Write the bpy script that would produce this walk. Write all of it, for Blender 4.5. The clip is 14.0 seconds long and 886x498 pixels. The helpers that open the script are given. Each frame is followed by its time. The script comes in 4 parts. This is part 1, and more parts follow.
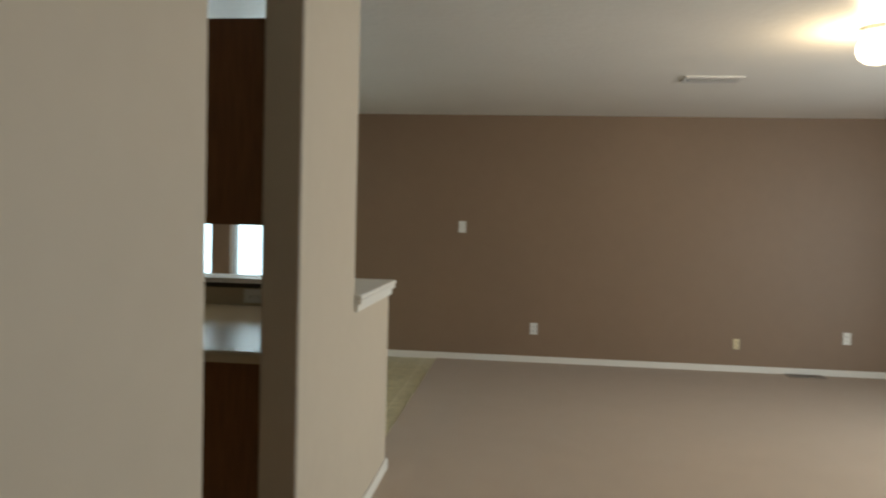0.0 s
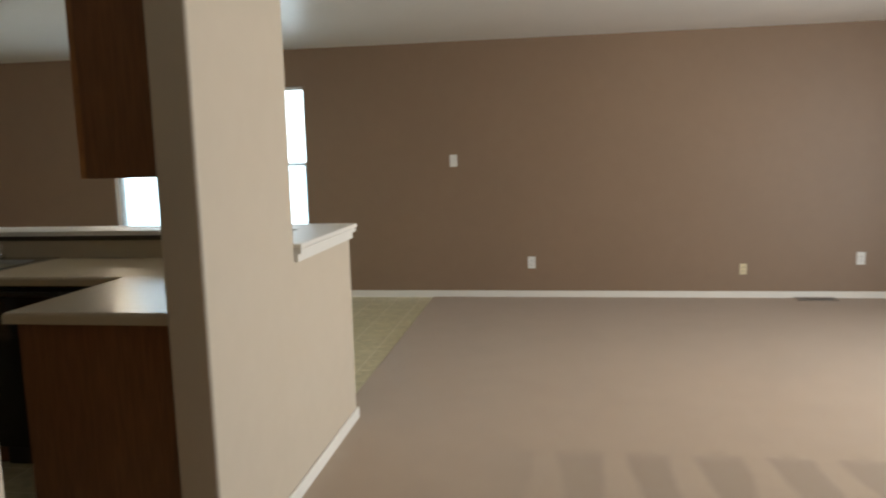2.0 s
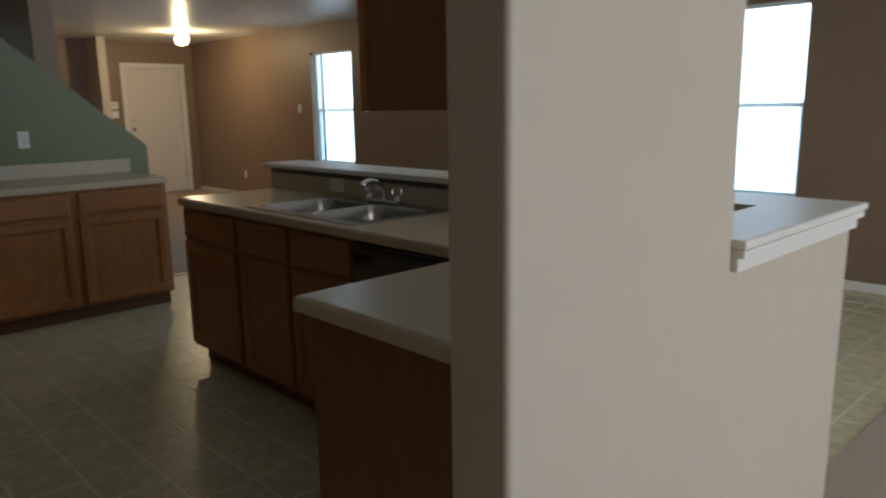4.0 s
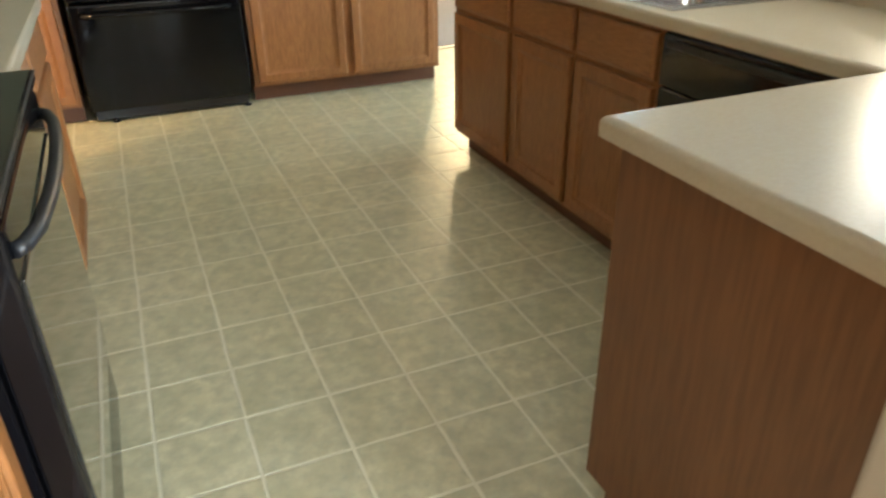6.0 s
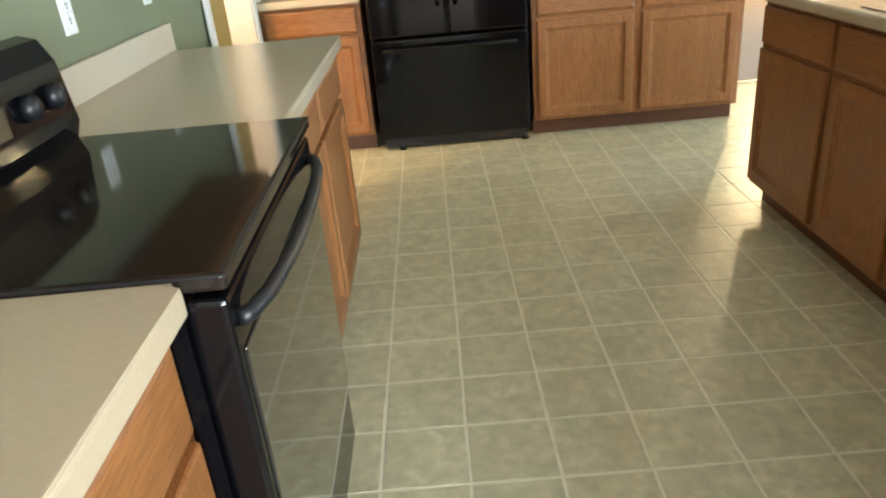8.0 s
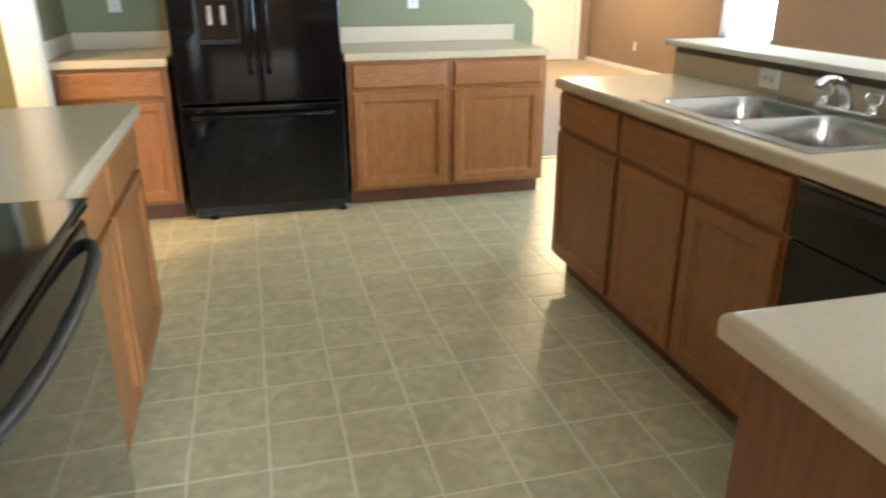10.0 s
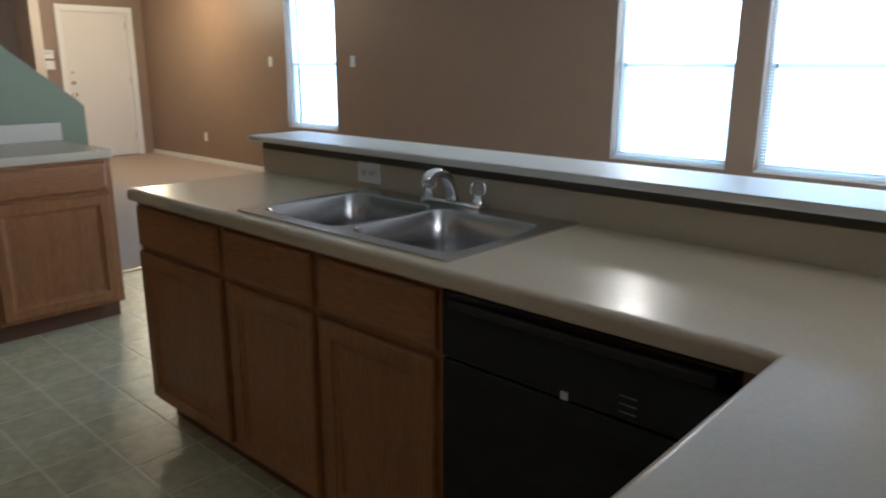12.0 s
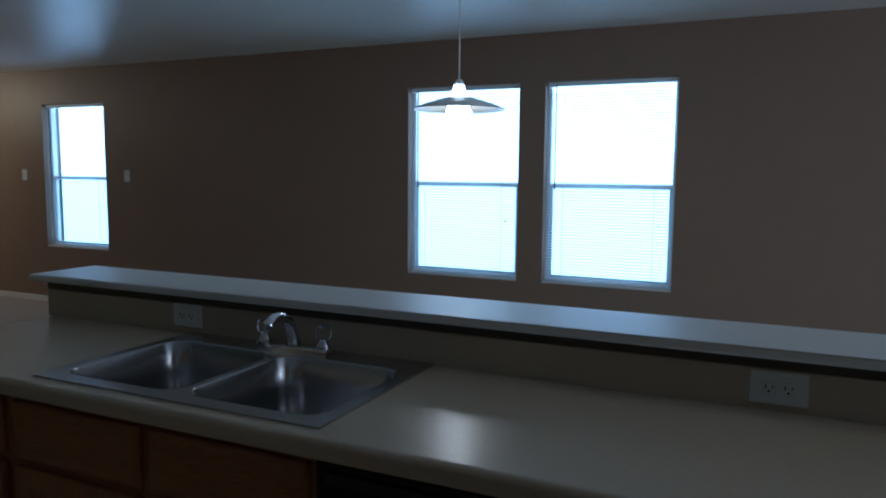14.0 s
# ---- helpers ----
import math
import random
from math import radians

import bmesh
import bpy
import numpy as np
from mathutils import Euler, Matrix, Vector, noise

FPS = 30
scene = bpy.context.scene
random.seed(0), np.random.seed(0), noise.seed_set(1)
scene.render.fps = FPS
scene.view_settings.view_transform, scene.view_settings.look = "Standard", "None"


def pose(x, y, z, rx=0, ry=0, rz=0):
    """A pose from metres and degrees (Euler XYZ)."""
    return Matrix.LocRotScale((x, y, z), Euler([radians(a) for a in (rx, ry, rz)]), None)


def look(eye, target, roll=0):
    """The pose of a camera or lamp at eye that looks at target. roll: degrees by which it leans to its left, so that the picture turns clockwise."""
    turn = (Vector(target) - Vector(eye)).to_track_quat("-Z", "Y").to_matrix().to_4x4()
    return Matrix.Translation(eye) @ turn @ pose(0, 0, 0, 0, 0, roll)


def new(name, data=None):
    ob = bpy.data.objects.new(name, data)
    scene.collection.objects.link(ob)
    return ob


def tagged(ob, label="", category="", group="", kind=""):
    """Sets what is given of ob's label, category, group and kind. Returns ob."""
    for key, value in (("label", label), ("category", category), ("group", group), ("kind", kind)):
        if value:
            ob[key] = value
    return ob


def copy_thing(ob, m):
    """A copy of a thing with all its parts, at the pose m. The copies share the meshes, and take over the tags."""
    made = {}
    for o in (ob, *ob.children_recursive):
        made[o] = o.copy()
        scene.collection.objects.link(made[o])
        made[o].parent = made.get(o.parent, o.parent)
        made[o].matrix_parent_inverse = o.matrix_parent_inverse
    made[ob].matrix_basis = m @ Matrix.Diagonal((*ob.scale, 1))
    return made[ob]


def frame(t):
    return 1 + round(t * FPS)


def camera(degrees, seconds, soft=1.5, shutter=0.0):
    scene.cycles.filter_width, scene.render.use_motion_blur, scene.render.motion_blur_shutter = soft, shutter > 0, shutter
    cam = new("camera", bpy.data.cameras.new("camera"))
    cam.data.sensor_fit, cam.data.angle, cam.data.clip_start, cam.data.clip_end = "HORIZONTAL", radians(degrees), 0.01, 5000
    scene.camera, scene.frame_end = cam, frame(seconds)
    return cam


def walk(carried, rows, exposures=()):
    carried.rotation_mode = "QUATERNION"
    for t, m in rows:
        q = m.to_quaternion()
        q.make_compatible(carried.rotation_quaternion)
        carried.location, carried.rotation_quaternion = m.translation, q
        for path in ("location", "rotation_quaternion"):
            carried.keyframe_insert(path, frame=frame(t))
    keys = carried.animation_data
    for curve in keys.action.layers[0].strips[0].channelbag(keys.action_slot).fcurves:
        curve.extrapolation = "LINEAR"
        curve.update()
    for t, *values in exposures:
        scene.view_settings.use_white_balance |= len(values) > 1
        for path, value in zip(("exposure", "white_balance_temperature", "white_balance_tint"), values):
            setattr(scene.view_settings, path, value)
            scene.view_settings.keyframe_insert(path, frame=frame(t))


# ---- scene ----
cam = camera(63.1, 14.0, soft=2.0, shutter=0.4)
PATH = [
    (0, (1.520, -3.100, 1.392), (1.300, -1.113, 1.312), 1.5),
    (0.5, (1.511, -2.908, 1.382), (1.564, -0.911, 1.277), -0.2),
    (1, (1.571, -2.876, 1.377), (1.684, -0.885, 1.220), -0.9),
    (1.5, (1.748, -2.847, 1.406), (1.681, -0.860, 1.183), -1.1),
    (2, (1.841, -2.832, 1.411), (1.543, -0.873, 1.146), -1.5),
    (2.5, (1.846, -2.551, 1.403), (1.243, -0.667, 1.107), -2.0),
    (3, (1.781, -2.074, 1.391), (0.816, -0.353, 1.068), -2.3),
    (3.5, (1.616, -1.781, 1.382), (0.380, -0.248, 1.033), -1.9),
    (3.7, (1.571, -1.707, 1.377), (0.251, -0.247, 1.022), -1.6),
    (5.8, (1.042, -1.427, 1.292), (-0.589, -0.652, 0.432), 0.7),
    (6, (1.004, -1.421, 1.300), (-0.617, -0.727, 0.356), -0.7),
    (6.5, (0.924, -1.402, 1.290), (-0.722, -0.925, 0.258), -3.6),
    (7, (0.851, -1.351, 1.302), (-0.864, -1.108, 0.303), -5.9),
    (7.2, (0.831, -1.336, 1.316), (-0.910, -1.179, 0.344), -5.8),
    (9.3, (0.795, -1.323, 1.296), (-1.052, -1.365, 0.531), -3.7),
    (9.5, (0.786, -1.303, 1.299), (-1.065, -1.200, 0.547), -2.7),
    (10, (0.754, -1.272, 1.336), (-1.054, -0.803, 0.622), -0.1),
    (10.5, (0.656, -1.207, 1.326), (-1.073, -0.438, 0.678), 1.0),
    (11, (0.565, -1.154, 1.338), (-1.048, -0.135, 0.741), 0.6),
    (11.5, (0.415, -1.067, 1.332), (-1.061, 0.165, 0.781), -0.1),
    (12, (0.321, -1.092, 1.341), (-0.991, 0.332, 0.843), 0.1),
    (12.5, (0.229, -1.044, 1.347), (-0.952, 0.509, 0.905), -0.4),
    (13, (0.144, -0.989, 1.377), (-0.914, 0.671, 1.019), -0.7),
    (13.5, (0.143, -1.071, 1.418), (-0.775, 0.687, 1.154), -0.3),
    (14, (0.085, -1.110, 1.424), (-0.750, 0.700, 1.212), 0.5),
]
walk(cam, [(t, look(eye, target, roll)) for t, eye, target, roll in PATH],
     exposures=[(0.0, -0.80, 6600, 4), (1.0, -0.42, 6700, 9), (2.0, -0.38, 6600, 9), (2.6, -0.35, 6400, 8), (3.0, -0.42, 6200, 8), (3.7, -1.1, 5700, 8),
                (4.6, 0.6, 6000, 5), (5.8, 1.85, 6000, 3), (7.2, 1.9, 6000, 3), (9.3, 1.85, 6000, 5), (10.5, 1.95, 5600, 6), (11.0, 1.78, 5300, 7), (11.5, 1.38, 5200, 8),
                (12.0, 0.38, 5100, 9), (12.5, -0.22, 4900, 10), (13.0, -0.82, 4700, 9), (13.5, -1.18, 4550, 8), (14.0, -1.36, 4400, 6)])

# ---- world and lights ----
world = bpy.data.worlds.new("sky")
scene.world = world
world.use_nodes = True
sky = world.node_tree.nodes.new("ShaderNodeTexSky")
sky.sky_type, sky.sun_disc = "NISHITA", False
sky.sun_elevation, sky.sun_rotation = radians(50), radians(200)
background = world.node_tree.nodes["Background"]
background.inputs["Strength"].default_value = 0.12
world.node_tree.links.new(sky.outputs[0], background.inputs["Color"])


def lamp(name, kind, m, power, colour, **more):
    data = bpy.data.lights.new(name, kind)
    data.energy, data.color = power, colour
    for key, value in more.items():
        if key == "size_x":
            data.shape, data.size = "RECTANGLE", value
        elif key == "size_y":
            data.size_y = value
        elif key == "radius":
            data.shadow_soft_size = value
        elif key == "angle":
            data.angle = value
    ob = new(name, data)
    ob.matrix_world = m
    return ob


sun = lamp("sun", "SUN", look((0, 0, 20), (3, 8, 0)), 2.0, (1.0, 0.95, 0.88), angle=radians(0.5))
DAY = (0.74, 0.89, 1.0)
WARM = (1.0, 0.70, 0.42)
# window places: left x, right x, sill, head
WINDOWS = [(-6.94, -6.035, 0.605, 2.088), (-2.62, -1.69, 0.605, 2.088), (-1.49, -0.555, 0.605, 2.088)]
WALL_N, CEIL, WALL_E, WALL_W = 4.07, 2.44, 5.98, -10.45
for x0, x1, z0, z1 in WINDOWS:
    lamp("daylight", "AREA", look(((x0 + x1) / 2, WALL_N + 0.32, (z0 + z1) / 2), ((x0 + x1) / 2, 0, (z0 + z1) / 2)),
         50, DAY, size_x=x1 - x0 + 0.3, size_y=z1 - z0 + 0.3)
lamp("patio_daylight", "AREA", look((WALL_E + 0.3, 0.7, 1.1), (0, 0.7, 1.1)), 235, (0.9, 0.96, 1.0), size_x=2.1, size_y=2.1)
LIVING_LAMP, ENTRY_LAMP, PENDANT = (3.30, 0.87), (-8.50, 3.02), (-1.275, 2.0)
lamp("living_bulb", "POINT", pose(*LIVING_LAMP, 2.27), 30, WARM, radius=0.05)
lamp("entry_bulb", "POINT", pose(*ENTRY_LAMP, 2.22), 54, (1.0, 0.71, 0.36), radius=0.05)
lamp("pendant_bulb", "POINT", pose(*PENDANT, 1.70), 0.9, WARM, radius=0.03)
lamp("hall_bulb", "POINT", pose(-2.2, -3.1, 2.2), 38, (1.0, 0.64, 0.32), radius=0.05)


# ---- materials ----
def material(name, colour, rough=0.6, metal=0.0, spots=(), bump=(), coat=0.0, stretch=(1, 1, 1), emit=None, per_object=0.0, sheen=0.0):
    """spots: (scale, colour, amount) layers of noise over the colour; bump: (scale, strength, depth) layers of relief."""
    mat = bpy.data.materials.new(name)
    mat.use_nodes = True
    tree = mat.node_tree
    shader = tree.nodes["Principled BSDF"]
    shader.inputs["Roughness"].default_value, shader.inputs["Metallic"].default_value = rough, metal
    shader.inputs["Coat Weight"].default_value = coat
    shader.inputs["Sheen Weight"].default_value = sheen
    place = tree.nodes.new("ShaderNodeTexCoord")
    scaled = tree.nodes.new("ShaderNodeMapping")
    scaled.inputs["Scale"].default_value = stretch
    tree.links.new(place.outputs["Object"], scaled.inputs["Vector"])
    where = scaled.outputs["Vector"]
    base = tree.nodes.new("ShaderNodeRGB")
    base.outputs[0].default_value = (*colour, 1)
    last = base.outputs[0]
    if per_object:
        info = tree.nodes.new("ShaderNodeObjectInfo")
        move = tree.nodes.new("ShaderNodeVectorMath")
        move.operation = "MULTIPLY_ADD"
        move.inputs[1].default_value = (1, 1, 1)
        spread = tree.nodes.new("ShaderNodeMath")
        spread.operation = "MULTIPLY"
        spread.inputs[1].default_value = 37.0
        tree.links.new(info.outputs["Random"], spread.inputs[0])
        tree.links.new(where, move.inputs[0])
        tree.links.new(spread.outputs[0], move.inputs[2])
        where = move.outputs[0]
        tone = tree.nodes.new("ShaderNodeHueSaturation")
        value = tree.nodes.new("ShaderNodeMapRange")
        value.inputs["To Min"].default_value, value.inputs["To Max"].default_value = 1 - per_object, 1 + per_object
        tree.links.new(info.outputs["Random"], value.inputs["Value"])
        tree.links.new(value.outputs[0], tone.inputs["Value"])
        tree.links.new(last, tone.inputs["Color"])
        last = tone.outputs[0]
    for scale, tint, amount in spots:
        noise_node = tree.nodes.new("ShaderNodeTexNoise")
        noise_node.inputs["Scale"].default_value, noise_node.inputs["Detail"].default_value = scale, 5
        tree.links.new(where, noise_node.inputs["Vector"])
        ramp = tree.nodes.new("ShaderNodeMapRange")
        ramp.inputs["From Min"].default_value, ramp.inputs["From Max"].default_value = 0.38, 0.66
        ramp.inputs["To Max"].default_value = amount
        tree.links.new(noise_node.outputs["Fac"], ramp.inputs["Value"])
        mix = tree.nodes.new("ShaderNodeMix")
        mix.data_type = "RGBA"
        mix.inputs["B"].default_value = (*tint, 1)
        for socket in mix.inputs:
            if socket.type == "RGBA" and socket.name == "A":
                tree.links.new(last, socket)
            if socket.type == "RGBA" and socket.name == "B":
                socket.default_value = (*tint, 1)
        tree.links.new(ramp.outputs[0], mix.inputs[0])
        last = [s for s in mix.outputs if s.type == "RGBA"][0]
    tree.links.new(last, shader.inputs["Base Color"])
    under = None
    for scale, strength, depth in bump:
        noise_node = tree.nodes.new("ShaderNodeTexNoise")
        noise_node.inputs["Scale"].default_value, noise_node.inputs["Detail"].default_value = scale, 4
        tree.links.new(where, noise_node.inputs["Vector"])
        relief = tree.nodes.new("ShaderNodeBump")
        relief.inputs["Strength"].default_value, relief.inputs["Distance"].default_value = strength, depth
        tree.links.new(noise_node.outputs["Fac"], relief.inputs["Height"])
        if under:
            tree.links.new(under, relief.inputs["Normal"])
        under = relief.outputs[0]
    if under:
        tree.links.new(under, shader.inputs["Normal"])
    if emit:
        shader.inputs["Emission Color"].default_value = (*emit[0], 1)
        shader.inputs["Emission Strength"].default_value = emit[1]
    return mat


def glass_material(name, tint=(1, 1, 1), rough=0.0):
    mat = bpy.data.materials.new(name)
    mat.use_nodes = True
    shader = mat.node_tree.nodes["Principled BSDF"]
    shader.inputs["Base Color"].default_value = (*tint, 1)
    shader.inputs["Transmission Weight"].default_value = 1.0
    shader.inputs["Roughness"].default_value = rough
    shader.inputs["IOR"].default_value = 1.45
    return mat


PEEL = [(140, 0.12, 0.002), (18, 0.05, 0.003)]
BROWN = material("brown_wall_paint", (0.252, 0.172, 0.114), 0.5, spots=[(1.3, (0.272, 0.184, 0.122), 0.5), (9, (0.228, 0.153, 0.102), 0.3)], bump=PEEL)
CREAM = material("cream_wall_paint", (0.56, 0.485, 0.385), 0.55, spots=[(1.5, (0.53, 0.455, 0.36), 0.5), (11, (0.59, 0.515, 0.415), 0.3)], bump=PEEL)
GREEN = material("sage_green_paint", (0.205, 0.220, 0.128), 0.5, spots=[(1.5, (0.19, 0.207, 0.118), 0.5), (12, (0.22, 0.233, 0.137), 0.3)], bump=PEEL)
CEILING = material("knockdown_ceiling_paint", (0.83, 0.825, 0.80), 0.34, spots=[(2, (0.79, 0.785, 0.76), 0.5)], bump=[(22, 0.45, 0.007), (70, 0.3, 0.003)])
CARPET = material("beige_carpet", (0.43, 0.335, 0.25), 0.95, spots=[(1.1, (0.40, 0.31, 0.23), 0.6), (5, (0.46, 0.36, 0.27), 0.4), (260, (0.34, 0.26, 0.19), 0.6)], bump=[(300, 0.6, 0.006), (6, 0.3, 0.01)], sheen=0.2)


def vacuum_marks(mat, wide, long, tint):
    """Wedge-shaped strokes left by a vacuum cleaner in the pile."""
    tree = mat.node_tree
    shader = tree.nodes["Principled BSDF"]
    source = shader.inputs["Base Color"].links[0].from_socket
    place = [n for n in tree.nodes if n.type == "TEX_COORD"][0]
    wobble = tree.nodes.new("ShaderNodeTexNoise")
    wobble.inputs["Scale"].default_value = 2.2
    tree.links.new(place.outputs["Object"], wobble.inputs["Vector"])
    split = tree.nodes.new("ShaderNodeSeparateXYZ")
    tree.links.new(place.outputs["Object"], split.inputs[0])

    def calc(kind, a, b=None):
        node = tree.nodes.new("ShaderNodeMath")
        node.operation = kind
        for socket, given in zip(node.inputs, (a, b)):
            if given is None:
                continue
            if isinstance(given, (int, float)):
                socket.default_value = given
            else:
                tree.links.new(given, socket)
        return node.outputs[0]

    shift = calc("MULTIPLY", wobble.outputs["Fac"], 0.10)
    across = calc("FRACT", calc("DIVIDE", calc("ADD", split.outputs["X"], shift), wide))
    along = calc("FRACT", calc("DIVIDE", calc("ADD", split.outputs["Y"], calc("ADD", shift, 0.45)), long))
    edge = tree.nodes.new("ShaderNodeMapRange")
    edge.inputs["From Min"].default_value, edge.inputs["From Max"].default_value = -0.06, 0.06
    edge.inputs["To Max"].default_value = 1.0
    tree.links.new(calc("SUBTRACT", calc("ADD", calc("MULTIPLY", along, 0.22), 0.12), calc("ABSOLUTE", calc("SUBTRACT", across, 0.5))), edge.inputs["Value"])
    patch = tree.nodes.new("ShaderNodeTexNoise")
    patch.inputs["Scale"].default_value = 0.7
    tree.links.new(place.outputs["Object"], patch.inputs["Vector"])
    fade = tree.nodes.new("ShaderNodeMapRange")
    fade.inputs["From Min"].default_value, fade.inputs["From Max"].default_value = 0.62, 0.48
    tree.links.new(calc("ADD", split.outputs["Y"], calc("MULTIPLY", patch.outputs["Fac"], 0.2)), fade.inputs["Value"])
    mix = tree.nodes.new("ShaderNodeMix")
    mix.data_type = "RGBA"
    colours = [socket for socket in mix.inputs if socket.type == "RGBA"]
    tree.links.new(source, colours[0])
    colours[1].default_value = (*tint, 1)
    begin = tree.nodes.new("ShaderNodeMapRange")
    begin.inputs["From Min"].default_value, begin.inputs["From Max"].default_value = 1.5, 2.1
    tree.links.new(split.outputs["X"], begin.inputs["Value"])
    tree.links.new(calc("MULTIPLY", calc("MULTIPLY", edge.outputs[0], fade.outputs[0]), begin.outputs[0]), mix.inputs[0])
    tree.links.new([socket for socket in mix.outputs if socket.type == "RGBA"][0], shader.inputs["Base Color"])


vacuum_marks(CARPET, 0.31, 0.95, (0.325, 0.25, 0.185))
GROUT = material("cream_vinyl_joint", (0.83, 0.78, 0.60), 0.35, spots=[(20, (0.70, 0.65, 0.49), 0.4)])
TILE = material("mottled_vinyl_tile", (0.70, 0.645, 0.425), 0.32, spots=[(7, (0.52, 0.485, 0.30), 0.8), (13, (0.82, 0.76, 0.53), 0.55), (24, (0.44, 0.415, 0.265), 0.7), (55, (0.60, 0.53, 0.33), 0.5)], bump=[(60, 0.15, 0.001)], per_object=0.05)
OAK = material("honey_oak", (0.375, 0.157, 0.050), 0.40, spots=[(3, (0.26, 0.108, 0.032), 0.7), (14, (0.38, 0.17, 0.055), 0.5), (40, (0.16, 0.06, 0.020), 0.6)], bump=[(70, 0.12, 0.001)], stretch=(6, 6, 0.5), per_object=0.06)
OAK_FLAT = material("honey_oak_across", (0.375, 0.157, 0.050), 0.40, spots=[(3, (0.26, 0.108, 0.032), 0.7), (14, (0.38, 0.17, 0.055), 0.5), (40, (0.16, 0.06, 0.020), 0.6)], bump=[(70, 0.12, 0.001)], stretch=(0.5, 6, 6), per_object=0.06)
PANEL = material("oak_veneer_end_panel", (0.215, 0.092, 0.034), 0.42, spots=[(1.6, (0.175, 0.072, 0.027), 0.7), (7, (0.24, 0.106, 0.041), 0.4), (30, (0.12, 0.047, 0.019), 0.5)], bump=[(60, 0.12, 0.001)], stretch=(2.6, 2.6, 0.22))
# dark brown that paints in the shade beneath the bar cap's overhang
CAP_SHADE = material("dark_brown_cap_shade", (0.085, 0.072, 0.05), 0.5, spots=[(6, (0.055, 0.045, 0.033), 0.5)], stretch=(1, 6, 6))
TOE = material("dark_toe_kick", (0.14, 0.055, 0.025), 0.5, spots=[(6, (0.10, 0.04, 0.02), 0.5)], stretch=(1, 6, 6))
LAMINATE = material("beige_laminate", (0.56, 0.47, 0.335), 0.25, spots=[(4, (0.54, 0.45, 0.32), 0.5), (240, (0.60, 0.52, 0.39), 0.5), (120, (0.48, 0.39, 0.27), 0.3)], bump=[(200, 0.03, 0.0006)])
LAMINATE_EDGE = material("pale_laminate_edge", (0.58, 0.50, 0.38), 0.35, spots=[(200, (0.52, 0.44, 0.33), 0.4)])
WHITE = material("white_trim_paint", (0.78, 0.76, 0.71), 0.4, spots=[(3, (0.74, 0.71, 0.65), 0.4)], bump=[(40, 0.05, 0.001)])
DOOR_WHITE = material("white_door_paint", (0.74, 0.69, 0.62), 0.45, spots=[(2, (0.70, 0.65, 0.58), 0.5)], bump=[(30, 0.05, 0.001)])
PLASTIC = material("white_plastic", (0.78, 0.78, 0.75), 0.35)
IVORY = material("ivory_plastic", (0.72, 0.63, 0.42), 0.35)
DARK = material("dark_slot", (0.03, 0.03, 0.03), 0.5)
VINYL = material("white_window_vinyl", (0.80, 0.82, 0.82), 0.35)
SLAT = material("white_blind_slat", (0.82, 0.84, 0.84), 0.45)
BLACK = material("black_enamel", (0.004, 0.004, 0.005), 0.07, spots=[(3, (0.008, 0.008, 0.009), 0.5)], bump=[(4, 0.015, 0.002)])
BLACK_GLASS = material("black_ceramic_glass", (0.016, 0.012, 0.010), 0.08, spots=[(90, (0.035, 0.028, 0.022), 0.4)])
OVEN_GLASS = material("smoked_oven_glass", (0.02, 0.02, 0.018), 0.05, coat=1.0)
for mat in (BLACK, BLACK_GLASS):
    mat.node_tree.nodes["Principled BSDF"].inputs["Specular IOR Level"].default_value = 0.3
BLACK_PLASTIC = material("black_plastic", (0.010, 0.011, 0.014), 0.4, bump=[(300, 0.05, 0.0005)])
GREY_MARK = material("pale_grey_print", (0.55, 0.55, 0.55), 0.5)
STEEL = material("brushed_stainless_steel", (0.48, 0.48, 0.49), 0.25, 1.0, spots=[(40, (0.40, 0.40, 0.41), 0.5)], bump=[(120, 0.05, 0.0004)], stretch=(1, 8, 8))
CHROME = material("chrome", (0.75, 0.75, 0.76), 0.06, 1.0)
BRASS = material("satin_nickel", (0.6, 0.54, 0.44), 0.25, 1.0)
ACRYLIC = glass_material("clear_acrylic", (0.95, 0.97, 1.0), 0.03)
PANE = glass_material("window_glass", (0.96, 0.99, 1.0))
TINTED = glass_material("screened_window_glass", (0.80, 0.91, 0.96))
SHADE = material("frosted_white_shade", (0.80, 0.78, 0.72), 0.3)
GLOBE = material("lit_frosted_globe", (0.9, 0.85, 0.75), 0.4, emit=((1.0, 0.80, 0.52), 14.0))
BULB = material("lit_bulb", (0.9, 0.85, 0.75), 0.4, emit=((1.0, 0.86, 0.66), 30.0))
VENT_METAL = material("white_enamelled_metal", (0.66, 0.66, 0.66), 0.4)
GROUND = material("outdoor_grass", (0.10, 0.13, 0.05), 0.9, spots=[(0.8, (0.16, 0.15, 0.07), 0.6), (15, (0.06, 0.09, 0.03), 0.5)])


# ---- building helpers ----
def slab(bm, x0, x1, y0, y1, z0, z1):
    """Adds a box to bm and returns its vertices."""
    verts = [bm.verts.new((x, y, z)) for z in (z0, z1) for y in (y0, y1) for x in (x0, x1)]
    for a, b, c, d in ((0, 2, 3, 1), (4, 5, 7, 6), (0, 1, 5, 4), (2, 6, 7, 3), (0, 4, 6, 2), (1, 3, 7, 5)):
        bm.faces.new([verts[i] for i in (a, b, c, d)])
    return verts


def boxes(*sizes, bevel=0.0, segments=2):
    bm = bmesh.new()
    for size in sizes:
        slab(bm, *size)
    if bevel:
        bmesh.ops.bevel(bm, geom=list(bm.edges), offset=bevel, segments=segments, affect="EDGES", profile=0.5)
    return bm


